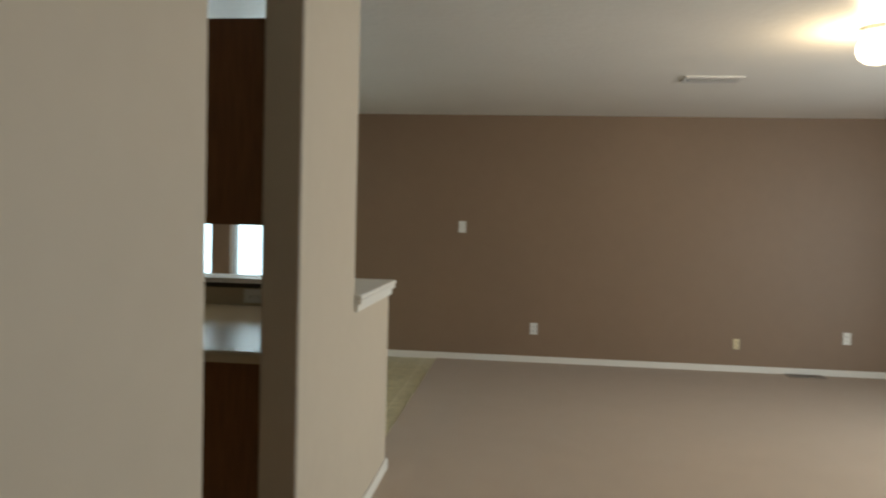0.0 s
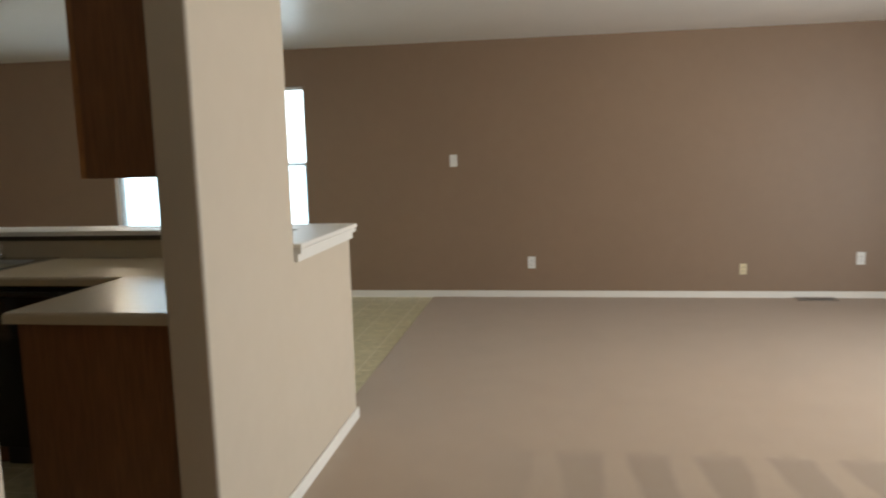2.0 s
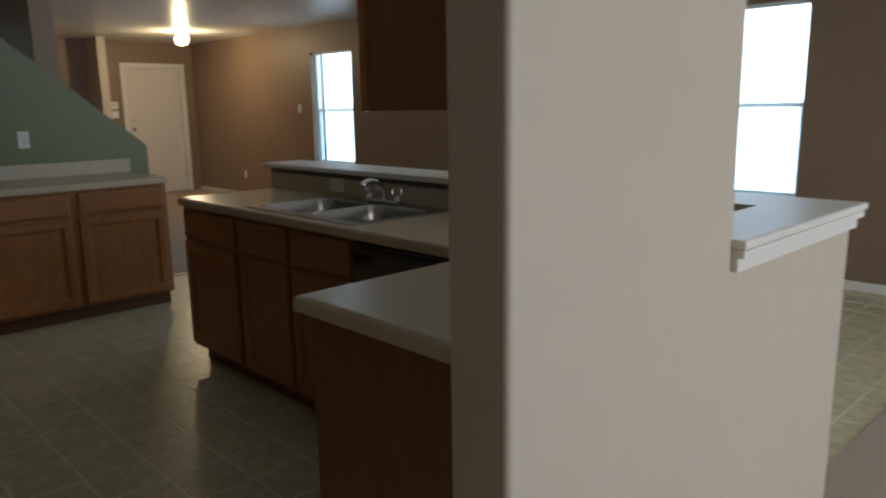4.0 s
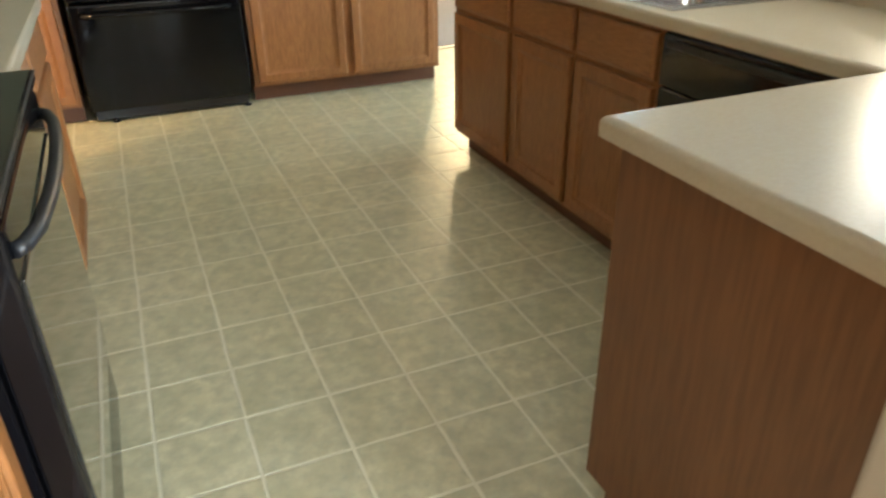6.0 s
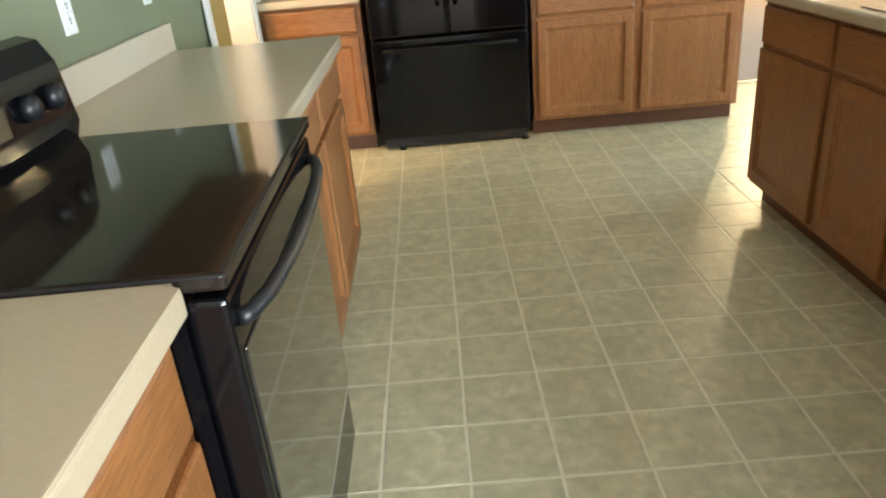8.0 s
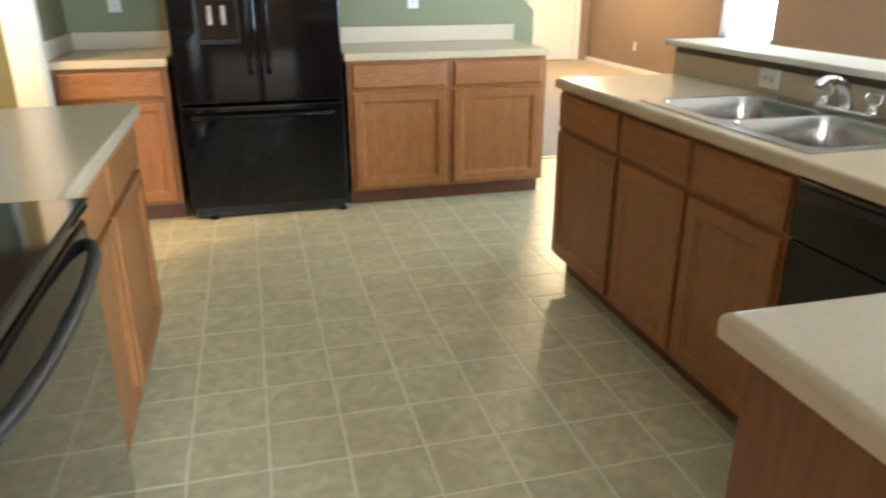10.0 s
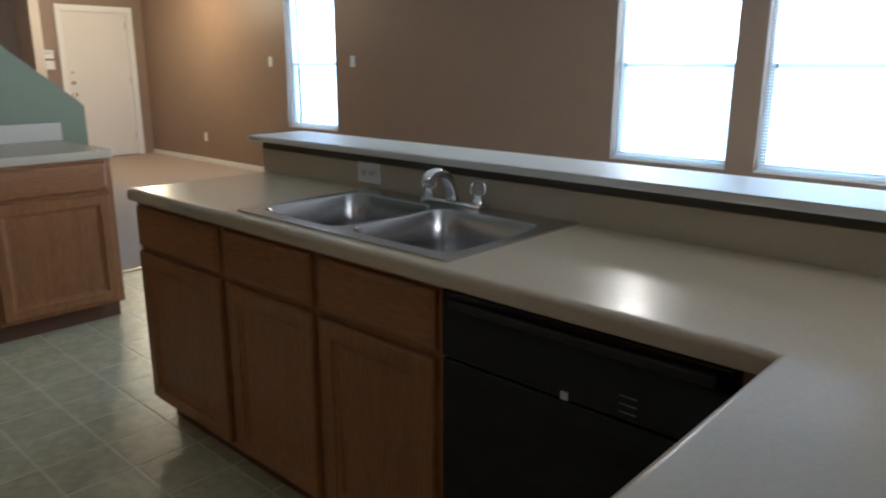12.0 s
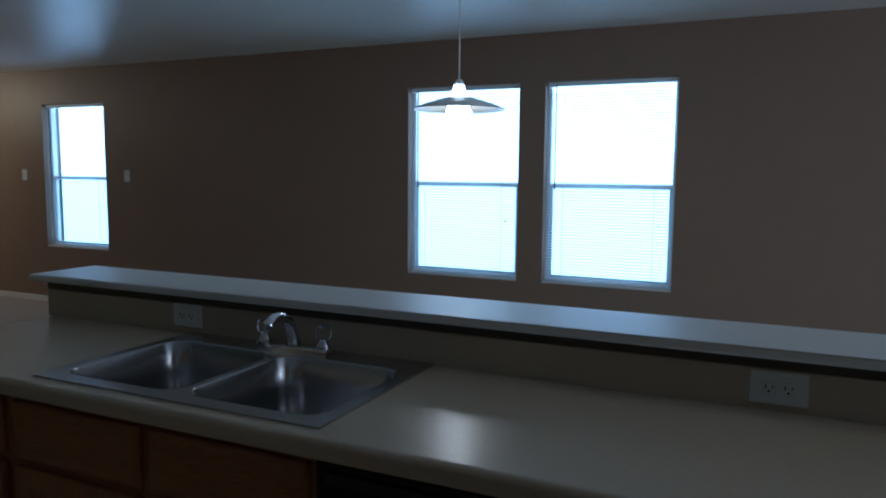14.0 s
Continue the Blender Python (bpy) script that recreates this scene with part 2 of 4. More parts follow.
def finish(name, bm, mats, smooth=False):
    mesh = bpy.data.meshes.new(name)
    bmesh.ops.recalc_face_normals(bm, faces=bm.faces)
    bm.to_mesh(mesh)
    bm.free()
    for mat in mats if isinstance(mats, (list, tuple)) else [mats]:
        mesh.materials.append(mat)
    if smooth:
        for polygon in mesh.polygons:
            polygon.use_smooth = True
    return new(name, mesh)


def part(name, bm, mat, parent, label="", m=None, smooth=False):
    ob = finish(name, bm, mat, smooth)
    ob.parent = parent
    if m is not None:
        ob.matrix_basis = m
    return tagged(ob, label)


def thing(name, m, label, category, group=""):
    ob = new(name)
    ob.empty_display_size = 0.1
    ob.matrix_basis = m
    return tagged(ob, label, category, group)


def structure(name, bm, mat, label, category, m=None, smooth=False):
    ob = finish(name, bm, mat, smooth)
    if m is not None:
        ob.matrix_basis = m
    return tagged(ob, label, category, kind="structure")


def lathe(profile, steps=28, bm=None):
    """A turned shape round z from (radius, height) pairs."""
    bm = bm or bmesh.new()
    rings = []
    for r, z in profile:
        rings.append([bm.verts.new((r * math.cos(2 * math.pi * i / steps), r * math.sin(2 * math.pi * i / steps), z)) for i in range(steps)])
    for low, high in zip(rings, rings[1:]):
        for i in range(steps):
            j = (i + 1) % steps
            bm.faces.new((low[i], low[j], high[j], high[i]))
    for ring in (rings[0], rings[-1]):
        bm.faces.new(ring)
    return bm


def tube(path, radii, steps=14, bm=None):
    """A round bar along a path; radii is one number or one for each point."""
    bm = bm or bmesh.new()
    path = [Vector(p) for p in path]
    if not isinstance(radii, (list, tuple)):
        radii = [radii] * len(path)
    rings = []
    for i, p in enumerate(path):
        way = (path[min(i + 1, len(path) - 1)] - path[max(i - 1, 0)]).normalized()
        side = way.cross(Vector((0, 0, 1)))
        if side.length < 0.05:
            side = way.cross(Vector((1, 0, 0)))
        side.normalize()
        up = side.cross(way)
        rings.append([bm.verts.new(p + radii[i] * (side * math.cos(2 * math.pi * k / steps) + up * math.sin(2 * math.pi * k / steps))) for k in range(steps)])
    for low, high in zip(rings, rings[1:]):
        for k in range(steps):
            j = (k + 1) % steps
            bm.faces.new((low[k], low[j], high[j], high[k]))
    bm.faces.new(rings[0])
    bm.faces.new(rings[-1])
    return bm


def outline(points, z0, z1, bevel=0.0, top_only=True):
    """A plate with the given outline in x and y, its upper rim rounded."""
    bm = bmesh.new()
    low = [bm.verts.new((x, y, z0)) for x, y in points]
    high = [bm.verts.new((x, y, z1)) for x, y in points]
    top = bm.faces.new(high)
    bottom = bm.faces.new(low)
    n = len(points)
    for i in range(n):
        j = (i + 1) % n
        bm.faces.new((low[i], low[j], high[j], high[i]))
    if bevel:
        rim = list(top.edges) + ([] if top_only else list(bottom.edges))
        bmesh.ops.bevel(bm, geom=rim, offset=bevel, segments=4, affect="EDGES", profile=0.5)
    return bm


# ---- floors, walls, ceiling ----
X_VINYL, X_SEAM, X_COL0, X_COL1 = -4.33, 0.69, 0.66, 0.797
tagged(structure("floor_carpet_east", boxes((X_SEAM, WALL_E, -5.3, WALL_N, -0.1, 0.008)), CARPET,
       "beige cut-pile carpet with vacuum marks in the living room", "carpet"))
structure("floor_carpet_west", boxes((WALL_W, X_VINYL, 0.1, WALL_N, -0.1, 0.008)), CARPET, "beige carpet in the entry room by the front door", "carpet")
structure("floor_hall", boxes((-4.09, X_SEAM - 0.002, -3.7, -2.42, -0.1, 0.004)), CARPET, "beige carpet in the lit hall behind the kitchen", "carpet")
vinyl_floor = structure("floor_vinyl", boxes((X_VINYL, X_SEAM, -2.42, WALL_N, -0.1, 0.0)), GROUT,
                        "sheet vinyl floor printed as greenish beige square tiles with pale joints", "floor")
structure("ceiling", boxes((WALL_W - 0.15, WALL_E + 0.15, -5.45, WALL_N + 0.15, CEIL, CEIL + 0.12)), CEILING,
          "white knockdown-textured ceiling with a slight gloss", "ceiling")


def wall_x(name, mat, label, x0, x1, y0, y1, z1, holes=()):
    """A wall along x, with rectangular holes (left, right, bottom, top)."""
    sizes, at = [], x0
    for a, b, low, high in sorted(holes):
        sizes.append((at, a, y0, y1, 0, z1))
        if low > 0:
            sizes.append((a, b, y0, y1, 0, low))
        sizes.append((a, b, y0, y1, high, z1))
        at = b
    sizes.append((at, x1, y0, y1, 0, z1))
    return structure(name, boxes(*sizes), mat, label, "wall")


wall_x("wall_north", BROWN, "brown painted wall with three tall windows", WALL_W, WALL_E, WALL_N, WALL_N + 0.15, CEIL, WINDOWS)
structure("wall_east", boxes((WALL_E, WALL_E + 0.15, -5.3, -0.3, 0, CEIL), (WALL_E, WALL_E + 0.15, 1.7, WALL_N + 0.15, 0, CEIL), (WALL_E, WALL_E + 0.15, -0.3, 1.7, 2.1, CEIL)),
          BROWN, "brown painted side wall of the living room", "wall")
structure("wall_south", boxes((X_SEAM, WALL_E, -5.45, -5.3, 0, CEIL)), CREAM, "cream painted wall closing the living room", "wall")
bm = boxes((0.76, 0.93, -5.3, -1.80, 0, CEIL))
bmesh.ops.bevel(bm, geom=[e for e in bm.edges if all(v.co.y > -1.9 for v in e.verts) and abs(e.verts[0].co.z - e.verts[1].co.z) > 1], offset=0.014, segments=6, affect="EDGES", profile=0.5)
structure("wall_hallway", bm, CREAM, "cream painted wall ending at the kitchen opening", "wall")
FRONT = (2.92, 3.85)
structure("wall_west", boxes((WALL_W - 0.15, WALL_W, 0.1, FRONT[0], 0, CEIL), (WALL_W - 0.15, WALL_W, FRONT[1], WALL_N + 0.15, 0, CEIL), (WALL_W - 0.15, WALL_W, FRONT[0], FRONT[1], 2.05, CEIL)),
          BROWN, "brown painted wall with the front door", "wall")
structure("wall_foyer", boxes((WALL_W, -4.21, -0.05, 0.1, 0, CEIL)), BROWN, "brown painted wall of the entry room", "wall")
structure("wall_foyer_stub", boxes((WALL_W, -9.90, 2.36, 2.48, 0, CEIL)), CREAM, "pale painted wall stub beside the front door", "wall")

DOORWAY = (-3.36, -2.52)
stove_wall = structure("wall_stove", boxes((DOORWAY[1], 0.76, -2.42, -2.30, 0, CEIL), (-4.09, DOORWAY[0], -2.42, -2.30, 0, CEIL), (DOORWAY[0], DOORWAY[1], -2.42, -2.30, 2.05, CEIL)),
                       [CREAM, GREEN], "kitchen wall, sage green inside and cream outside", "wall")
for polygon in stove_wall.data.polygons:
    polygon.material_index = 1 if polygon.normal.y > 0.9 else 0
structure("wall_hall", boxes((-4.09, 0.76, -3.82, -3.70, 0, CEIL)), CREAM, "cream wall of the lit hall", "wall")

# the green wall under the stairs, its top sloping down to an end post
bm = bmesh.new()
side = [(-3.82, 0.0), (0.625, 0.0), (0.625, 1.10), (0.59, 1.135), (-0.98, CEIL), (-3.82, CEIL)]
near = [bm.verts.new((-4.09, y, z)) for y, z in side]
far = [bm.verts.new((-4.21, y, z)) for y, z in side]
bm.faces.new(near)
bm.faces.new(far)
for i in range(len(side)):
    j = (i + 1) % len(side)
    bm.faces.new((near[i], near[j], far[j], far[i]))
structure("wall_stair", bm, GREEN, "sage green stair wall with a sloping top edge", "wall")

COL_S, COL_N, BAR_IN, BAR_OUT, BAR_END, BAR_TOP = -0.802, -0.03, 0.606, 0.785, -2.24, 1.056
bm = boxes((X_COL0, X_COL1, COL_S, COL_N, 0, CEIL))
bmesh.ops.bevel(bm, geom=[e for e in bm.edges if all(abs(v.co.y - COL_S) < 0.001 for v in e.verts) and abs(e.verts[0].co.z - e.verts[1].co.z) > 1], offset=0.014, segments=6, affect="EDGES", profile=0.5)
structure("wall_column", bm, CREAM, "cream painted wall end with rounded corners", "wall")
structure("half_wall", boxes((X_COL0, X_COL1, COL_N, BAR_OUT, 0, 1.02), (BAR_END, X_COL0, BAR_IN, BAR_OUT, 0, 1.02)), CREAM, "cream painted half wall behind the kitchen bar", "wall")

# white cap on the half wall, with a moulding under its rim
cap = tagged(new("bar_cap"), "white painted cap with moulding on the half wall", "ledge", kind="structure")
part("cap_board", outline([(BAR_END - 0.05, BAR_IN - 0.045), (X_COL0 - 0.045, BAR_IN - 0.045), (X_COL0 - 0.045, COL_N + 0.002), (X_COL1 + 0.032, COL_N + 0.002),
                           (X_COL1 + 0.032, BAR_OUT + 0.05), (BAR_END - 0.05, BAR_OUT + 0.05)], BAR_TOP - 0.024, BAR_TOP, 0.008, False), WHITE, cap)
for grow, z0, z1 in ((0.030, BAR_TOP - 0.042, BAR_TOP - 0.024), (0.016, BAR_TOP - 0.075, BAR_TOP - 0.042)):
    part("moulding", boxes((X_COL1, X_COL1 + grow, COL_N + 0.003, BAR_OUT + grow, z0, z1), (BAR_END - grow, X_COL1, BAR_OUT, BAR_OUT + grow, z0, z1),
                           (BAR_END - grow, BAR_END, BAR_IN, BAR_OUT, z0, z1)), WHITE, cap)
# added dark strip: shade under the overhang on the kitchen side, as colour
part("shade_strip", boxes((BAR_END + 0.002, X_COL0 - 0.012, BAR_IN - 0.012, BAR_IN - 0.001, BAR_TOP - 0.052, BAR_TOP - 0.024),
                     (X_COL0 - 0.012, X_COL0 - 0.001, COL_N + 0.003, BAR_IN - 0.012, BAR_TOP - 0.052, BAR_TOP - 0.024)), CAP_SHADE, cap, "dark strip standing in for the shade under the cap")
part("core", boxes((BAR_END, X_COL0, BAR_IN, BAR_OUT, 1.02, BAR_TOP - 0.024), (X_COL0, X_COL1, COL_N + 0.003, BAR_OUT, 1.02, BAR_TOP - 0.024)), WHITE, cap)


def baseboard(*runs):
    """Each run: x0, x1, y0, y1 of a board's foot."""
    for x0, x1, y0, y1 in runs:
        bm = boxes((x0, x1, y0, y1, 0.0, 0.068))
        rim = [e for e in bm.edges if all(v.co.z > 0.06 for v in e.verts)]
        bmesh.ops.bevel(bm, geom=rim, offset=0.006, segments=2, affect="EDGES", profile=0.5)
        structure("baseboard", bm, WHITE, "white painted baseboard along the wall", "baseboard")


T = 0.013
baseboard((WALL_W, WALL_E, WALL_N - T, WALL_N), (WALL_E - T, WALL_E, -5.3, -0.3), (WALL_E - T, WALL_E, 1.7, WALL_N - T), (WALL_W, WALL_W + T, 2.48, FRONT[0] - 0.07),
          (X_COL1, X_COL1 + T, COL_S, BAR_OUT + T), (BAR_END, X_COL1, BAR_OUT, BAR_OUT + T),
          (0.93, 0.93 + T, -5.3, -1.80), (0.76, 0.93 + T, -1.80, -1.80 + T), (0.945, WALL_E - T, -5.3, -5.3 + T), (WALL_W, -4.21, 0.1, 0.1 + T))
structure("trim_threshold", boxes((X_VINYL - 0.02, X_VINYL + 0.02, 0.6, WALL_N - T, 0, 0.011), bevel=0.004), BRASS, "thin metal strip between carpet and vinyl", "trim")
structure("ground", boxes((-200, 200, WALL_N + 0.2, 300, -0.4, -0.25)), GROUND, "grass behind the house", "ground")


# ---- windows with mini blinds ----
def window(number, x0, x1, z0, z1):
    w, h = x1 - x0, z1 - z0
    root = new("window_%d" % number)
    root.matrix_basis = pose(x0, WALL_N, z0)
    tagged(root, "white vinyl sash window with lowered white mini blinds", "window", kind="structure")
    y = 0.085
    frame_bm = boxes((0, 0.026, y, y + 0.06, 0, h), (w - 0.026, w, y, y + 0.06, 0, h), (0.026, w - 0.026, y, y + 0.06, 0, 0.03), (0.026, w - 0.026, y, y + 0.06, h - 0.026, h))
    part("window_frame", frame_bm, VINYL, root)
    part("meeting_rail", boxes((0.026, w - 0.026, y + 0.005, y + 0.045, h * 0.49 - 0.016, h * 0.49 + 0.016), bevel=0.004), VINYL, root)
    part("lower_sash", boxes((0.026, 0.046, y + 0.008, y + 0.04, 0.03, h * 0.49 - 0.016), (w - 0.046, w - 0.026, y + 0.008, y + 0.04, 0.03, h * 0.49 - 0.016),
                             (0.046, w - 0.046, y + 0.008, y + 0.04, 0.03, 0.055)), VINYL, root)
    for low, high in ((0.055, h * 0.49 - 0.016), (h * 0.49 + 0.016, h - 0.026)):
        pane = part("pane", boxes((0.03, w - 0.03, y + 0.02, y + 0.024, low, high)), PANE if low > 0.2 else TINTED, root)
        pane.visible_shadow = False
    part("window_sill", boxes((-0.0, w, 0.004, y, -0.004, 0.012), bevel=0.003), WHITE, root)
    rail = part("head_rail", boxes((0.012, w - 0.012, 0.03, 0.058, h - 0.035, h - 0.004), bevel=0.004), SLAT, root)
    part("bottom_rail", boxes((0.012, w - 0.012, 0.033, 0.056, 0.016, 0.028), bevel=0.003), SLAT, root)
    part("wand", tube([(0.075, 0.026, h - 0.03), (0.078, 0.024, h * 0.5), (0.080, 0.024, h * 0.49 - 0.03)], 0.004, 8), DARK, root, "thin blind wand")
    part("latch", boxes((w - 0.11, w - 0.098, 0.026, 0.034, h * 0.30, h * 0.30 + 0.014), bevel=0.002), DARK, root)
    for x in (0.14, w - 0.14):
        part("ladder_cord", tube([(x, 0.030, 0.02), (x, 0.030, h - 0.03)], 0.0012, 6), SLAT, root)
    bm = bmesh.new()
    section = [(-0.0115, -0.001), (-0.006, 0.0012), (0.0, 0.002), (0.006, 0.0012), (0.0115, -0.001)]
    ends = []
    for x in (0.016, w - 0.016):
        ends.append([bm.verts.new((x, 0.0445 + a, b)) for a, b in section] + [bm.verts.new((x, 0.0445 + a, b - 0.0008)) for a, b in reversed(section)])
    count = len(ends[0])
    for i in range(count):
        j = (i + 1) % count
        bm.faces.new((ends[0][i], ends[0][j], ends[1][j], ends[1][i]))
    for end in ends:
        bm.faces.new(end)
    first = part("slat", bm, SLAT, root)
    pitch = 0.0215
    first.matrix_basis = pose(0, 0, 0.04)
    for k in range(1, int((h - 0.09) / pitch)):
        copy = new("slat", first.data)
        copy.parent = root
        copy.matrix_basis = pose(0, 0, 0.04 + k * pitch)


for number, hole in enumerate(WINDOWS, 1):
    window(number, *hole)

# ---- front door ----
REGISTER = material("brown_enamelled_metal", (0.22, 0.18, 0.15), 0.45, 0.3)
LIT_NECK = material("lit_frosted_neck", (0.9, 0.88, 0.82), 0.4, emit=((1.0, 0.92, 0.80), 8.0))
PRINT = material("faded_grey_print", (0.16, 0.16, 0.16), 0.5)
door = tagged(new("door_1"), "white closed front door with deadbolt and knob", "door", kind="structure")
door.matrix_basis = pose(WALL_W, FRONT[0], 0)
DW = FRONT[1] - FRONT[0]
bm = boxes((-0.09, -0.045, 0.02, DW - 0.02, 0.01, 2.03))
part("door_leaf", bm, DOOR_WHITE, door)
part("door_casing", boxes((0.0, 0.016, -0.062, 0.0, 0, 2.112), (0.0, 0.016, DW, DW + 0.062, 0, 2.112), (0.0, 0.016, 0.0, DW, 2.05, 2.112), bevel=0.003), WHITE, door)
part("door_jamb", boxes((-0.15, 0.0, 0.0, 0.018, 0, 2.05), (-0.15, 0.0, DW - 0.018, DW, 0, 2.05), (-0.15, 0.0, 0.018, DW - 0.018, 2.032, 2.05)), WHITE, door)
for z, r in ((0.91, 0.028), (1.07, 0.024), (1.21, 0.012)):
    bm = lathe([(r * 1.05, 0), (r * 1.05, 0.006), (r * 0.45, 0.012), (r * 0.5, 0.03), (r, 0.038), (r * 0.95, 0.055), (r * 0.3, 0.062)], 18)
    part("door_knob" if z < 1 else "deadbolt", bm, BRASS, door, "satin nickel lock", m=pose(-0.045, 0.09, z, 0, 90, 0), smooth=True)
for z in (0.25, 1.05, 1.82):
    part("hinge", boxes((-0.046, -0.040, DW - 0.03, DW - 0.019, z, z + 0.09)), BRASS, door)
part("door_sill", boxes((-0.15, 0.02, 0.0, DW, 0.0, 0.014), bevel=0.004), TOE, door)

# casing of the kitchen doorway and its white jamb
cased = tagged(new("door_2"), "white cased doorway to the lit hall", "doorway", kind="structure")
x0, x1 = DOORWAY
part("door_jamb", boxes((x0, x0 + 0.02, -2.43, -2.29, 0, 2.05), (x1 - 0.02, x1, -2.43, -2.29, 0, 2.05), (x0 + 0.02, x1 - 0.02, -2.43, -2.29, 2.03, 2.05)), WHITE, cased)
part("door_casing", boxes((x0 - 0.06, x0 + 0.008, -2.29, -2.276, 0, 2.10), (x1 - 0.008, x1 + 0.06, -2.29, -2.276, 0, 2.10), (x0 + 0.008, x1 - 0.008, -2.29, -2.276, 2.042, 2.10), bevel=0.003), WHITE, cased)


# ---- kitchen cabinets ----
def stepped(w, h, steps):
    """A board whose front is built of nested rectangles: (distance from the edge, y)."""
    bm = bmesh.new()
    rings = [[bm.verts.new(p) for p in ((d, y, d), (w - d, y, d), (w - d, y, h - d), (d, y, h - d))] for d, y in steps]
    for a, b in zip(rings, rings[1:]):
        for i in range(4):
            j = (i + 1) % 4
            bm.faces.new((a[i], a[j], b[j], b[i]))
    bm.faces.new(rings[0])
    bm.faces.new(rings[-1])
    return bm


def panel_door(w, h):
    """A cabinet door with a stepped frame and a sunken flat panel; its face looks to -y."""
    return stepped(w, h, ((0, 0), (0, -0.013), (0.002, -0.017), (0.007, -0.0195), (0.048, -0.0195), (0.051, -0.018), (0.056, -0.011), (0.063, -0.010), (0.067, -0.006)))


def drawer_front(w, h):
    return stepped(w, h, ((0, 0), (0, -0.010), (0.003, -0.014), (0.012, -0.0185), (0.016, -0.0195)))


def base_cabinet(m, width, bays, label, group="oak base cabinets", depth=0.59, end_panels=(), body_top=0.872):
    """Front on y = 0 looking to -y, x along the front; bays: (left, right) of each drawer and door."""
    root = thing("base_cabinet", m, label, "cabinet", group)
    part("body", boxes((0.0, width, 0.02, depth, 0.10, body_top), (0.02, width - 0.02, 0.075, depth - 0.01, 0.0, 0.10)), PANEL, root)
    frame_sizes = [(0, width, 0, 0.02, 0.10, 0.13), (0, width, 0, 0.02, 0.845, 0.872), (0, width, 0, 0.02, 0.685, 0.715)]
    edges = [0.0] + [x for bay in bays for x in bay] + [width]
    for a, b in zip(edges[0::2], edges[1::2]):
        frame_sizes += [(a, b, 0, 0.02, 0.13, 0.685), (a, b, 0, 0.02, 0.715, 0.845)]
    part("face_frame", boxes(*frame_sizes), OAK, root)
    part("toe_kick", boxes((0.0, width, 0.068, 0.075, 0.002, 0.10)), TOE, root)
    for a, b in bays:
        part("drawer_front", drawer_front(b - a + 0.018, 0.146), OAK_FLAT, root, m=pose(a - 0.009, -0.001, 0.707))
        part("door", panel_door(b - a + 0.018, 0.566), OAK, root, m=pose(a - 0.009, -0.001, 0.121))
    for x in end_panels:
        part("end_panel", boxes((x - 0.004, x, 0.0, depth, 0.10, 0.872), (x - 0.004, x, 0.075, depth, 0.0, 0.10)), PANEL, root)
    return root


FRONT_Y = 0.035
base_cabinet(pose(-2.20, FRONT_Y, 0), 0.575, [(0.022, 0.54)], "honey oak base cabinet with one drawer and one door")
base_cabinet(pose(-1.625, FRONT_Y, 0), 0.91, [(0.026, 0.432), (0.482, 0.886)], "honey oak sink base with two false drawers and two doors", body_top=0.71)
# the return along the column, its end towards the entrance
base_cabinet(pose(0.035, FRONT_Y - 0.02, 0, 0, 0, -90), 0.675, [(0.15, 0.625)], "honey oak base cabinet with a dark veneer end", depth=0.615, end_panels=(0.679,))
# stove side
base_cabinet(pose(0.665, -1.705, 0, 0, 0, 180), 0.66, [(0.035, 0.625)], "honey oak base cabinet beside the stove", depth=0.59)
base_cabinet(pose(-0.765, -1.705, 0, 0, 0, 180), 1.195, [(0.03, 0.575), (0.62, 1.165)], "honey oak base cabinet between stove and doorway", depth=0.59)
# by the refrigerator
base_cabinet(pose(-3.47, -2.285, 0, 0, 0, 90), 0.57, [(0.03, 0.54)], "narrow honey oak base cabinet beside the refrigerator", depth=0.575)
base_cabinet(pose(-3.46, -0.745, 0, 0, 0, 90), 1.215, [(0.035, 0.575), (0.64, 1.18)], "honey oak base cabinet with two drawers and two doors", depth=0.625, end_panels=(1.219,))

# wall cabinets: one on the column, the others over the stove side
def wall_cabinet(m, width, height, label, depth=0.277):
    """Front on y = 0 looking to -y, with two doors."""
    root = thing("wall_cabinet", m, label, "cabinet")
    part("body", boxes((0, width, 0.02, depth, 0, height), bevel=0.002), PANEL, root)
    mid = width / 2
    part("face_frame", boxes((0, width, 0.0, 0.02, 0, 0.04), (0, width, 0, 0.02, height - 0.04, height), (0, 0.04, 0, 0.02, 0.04, height - 0.04),
                             (width - 0.04, width, 0, 0.02, 0.04, height - 0.04), (mid - 0.02, mid + 0.02, 0, 0.02, 0.04, height - 0.04)), OAK, root)
    for a in (0.03, mid + 0.0095):
        part("door", panel_door(mid - 0.0405, height - 0.06), OAK, root, m=pose(a, -0.001, 0.03))


wall_cabinet(pose(0.385, COL_N - 0.005, 1.358, 0, 0, -90), 0.72, 0.69, "dark oak wall cabinet hung on the cream wall end", 0.269)
wall_cabinet(pose(-0.757, -2.02, 1.42, 0, 0, 180), 1.19, 0.69, "honey oak wall cabinet over the worktop by the doorway")
wall_cabinet(pose(0.009, -2.02, 1.72, 0, 0, 180), 0.76, 0.39, "short honey oak wall cabinet over the stove")


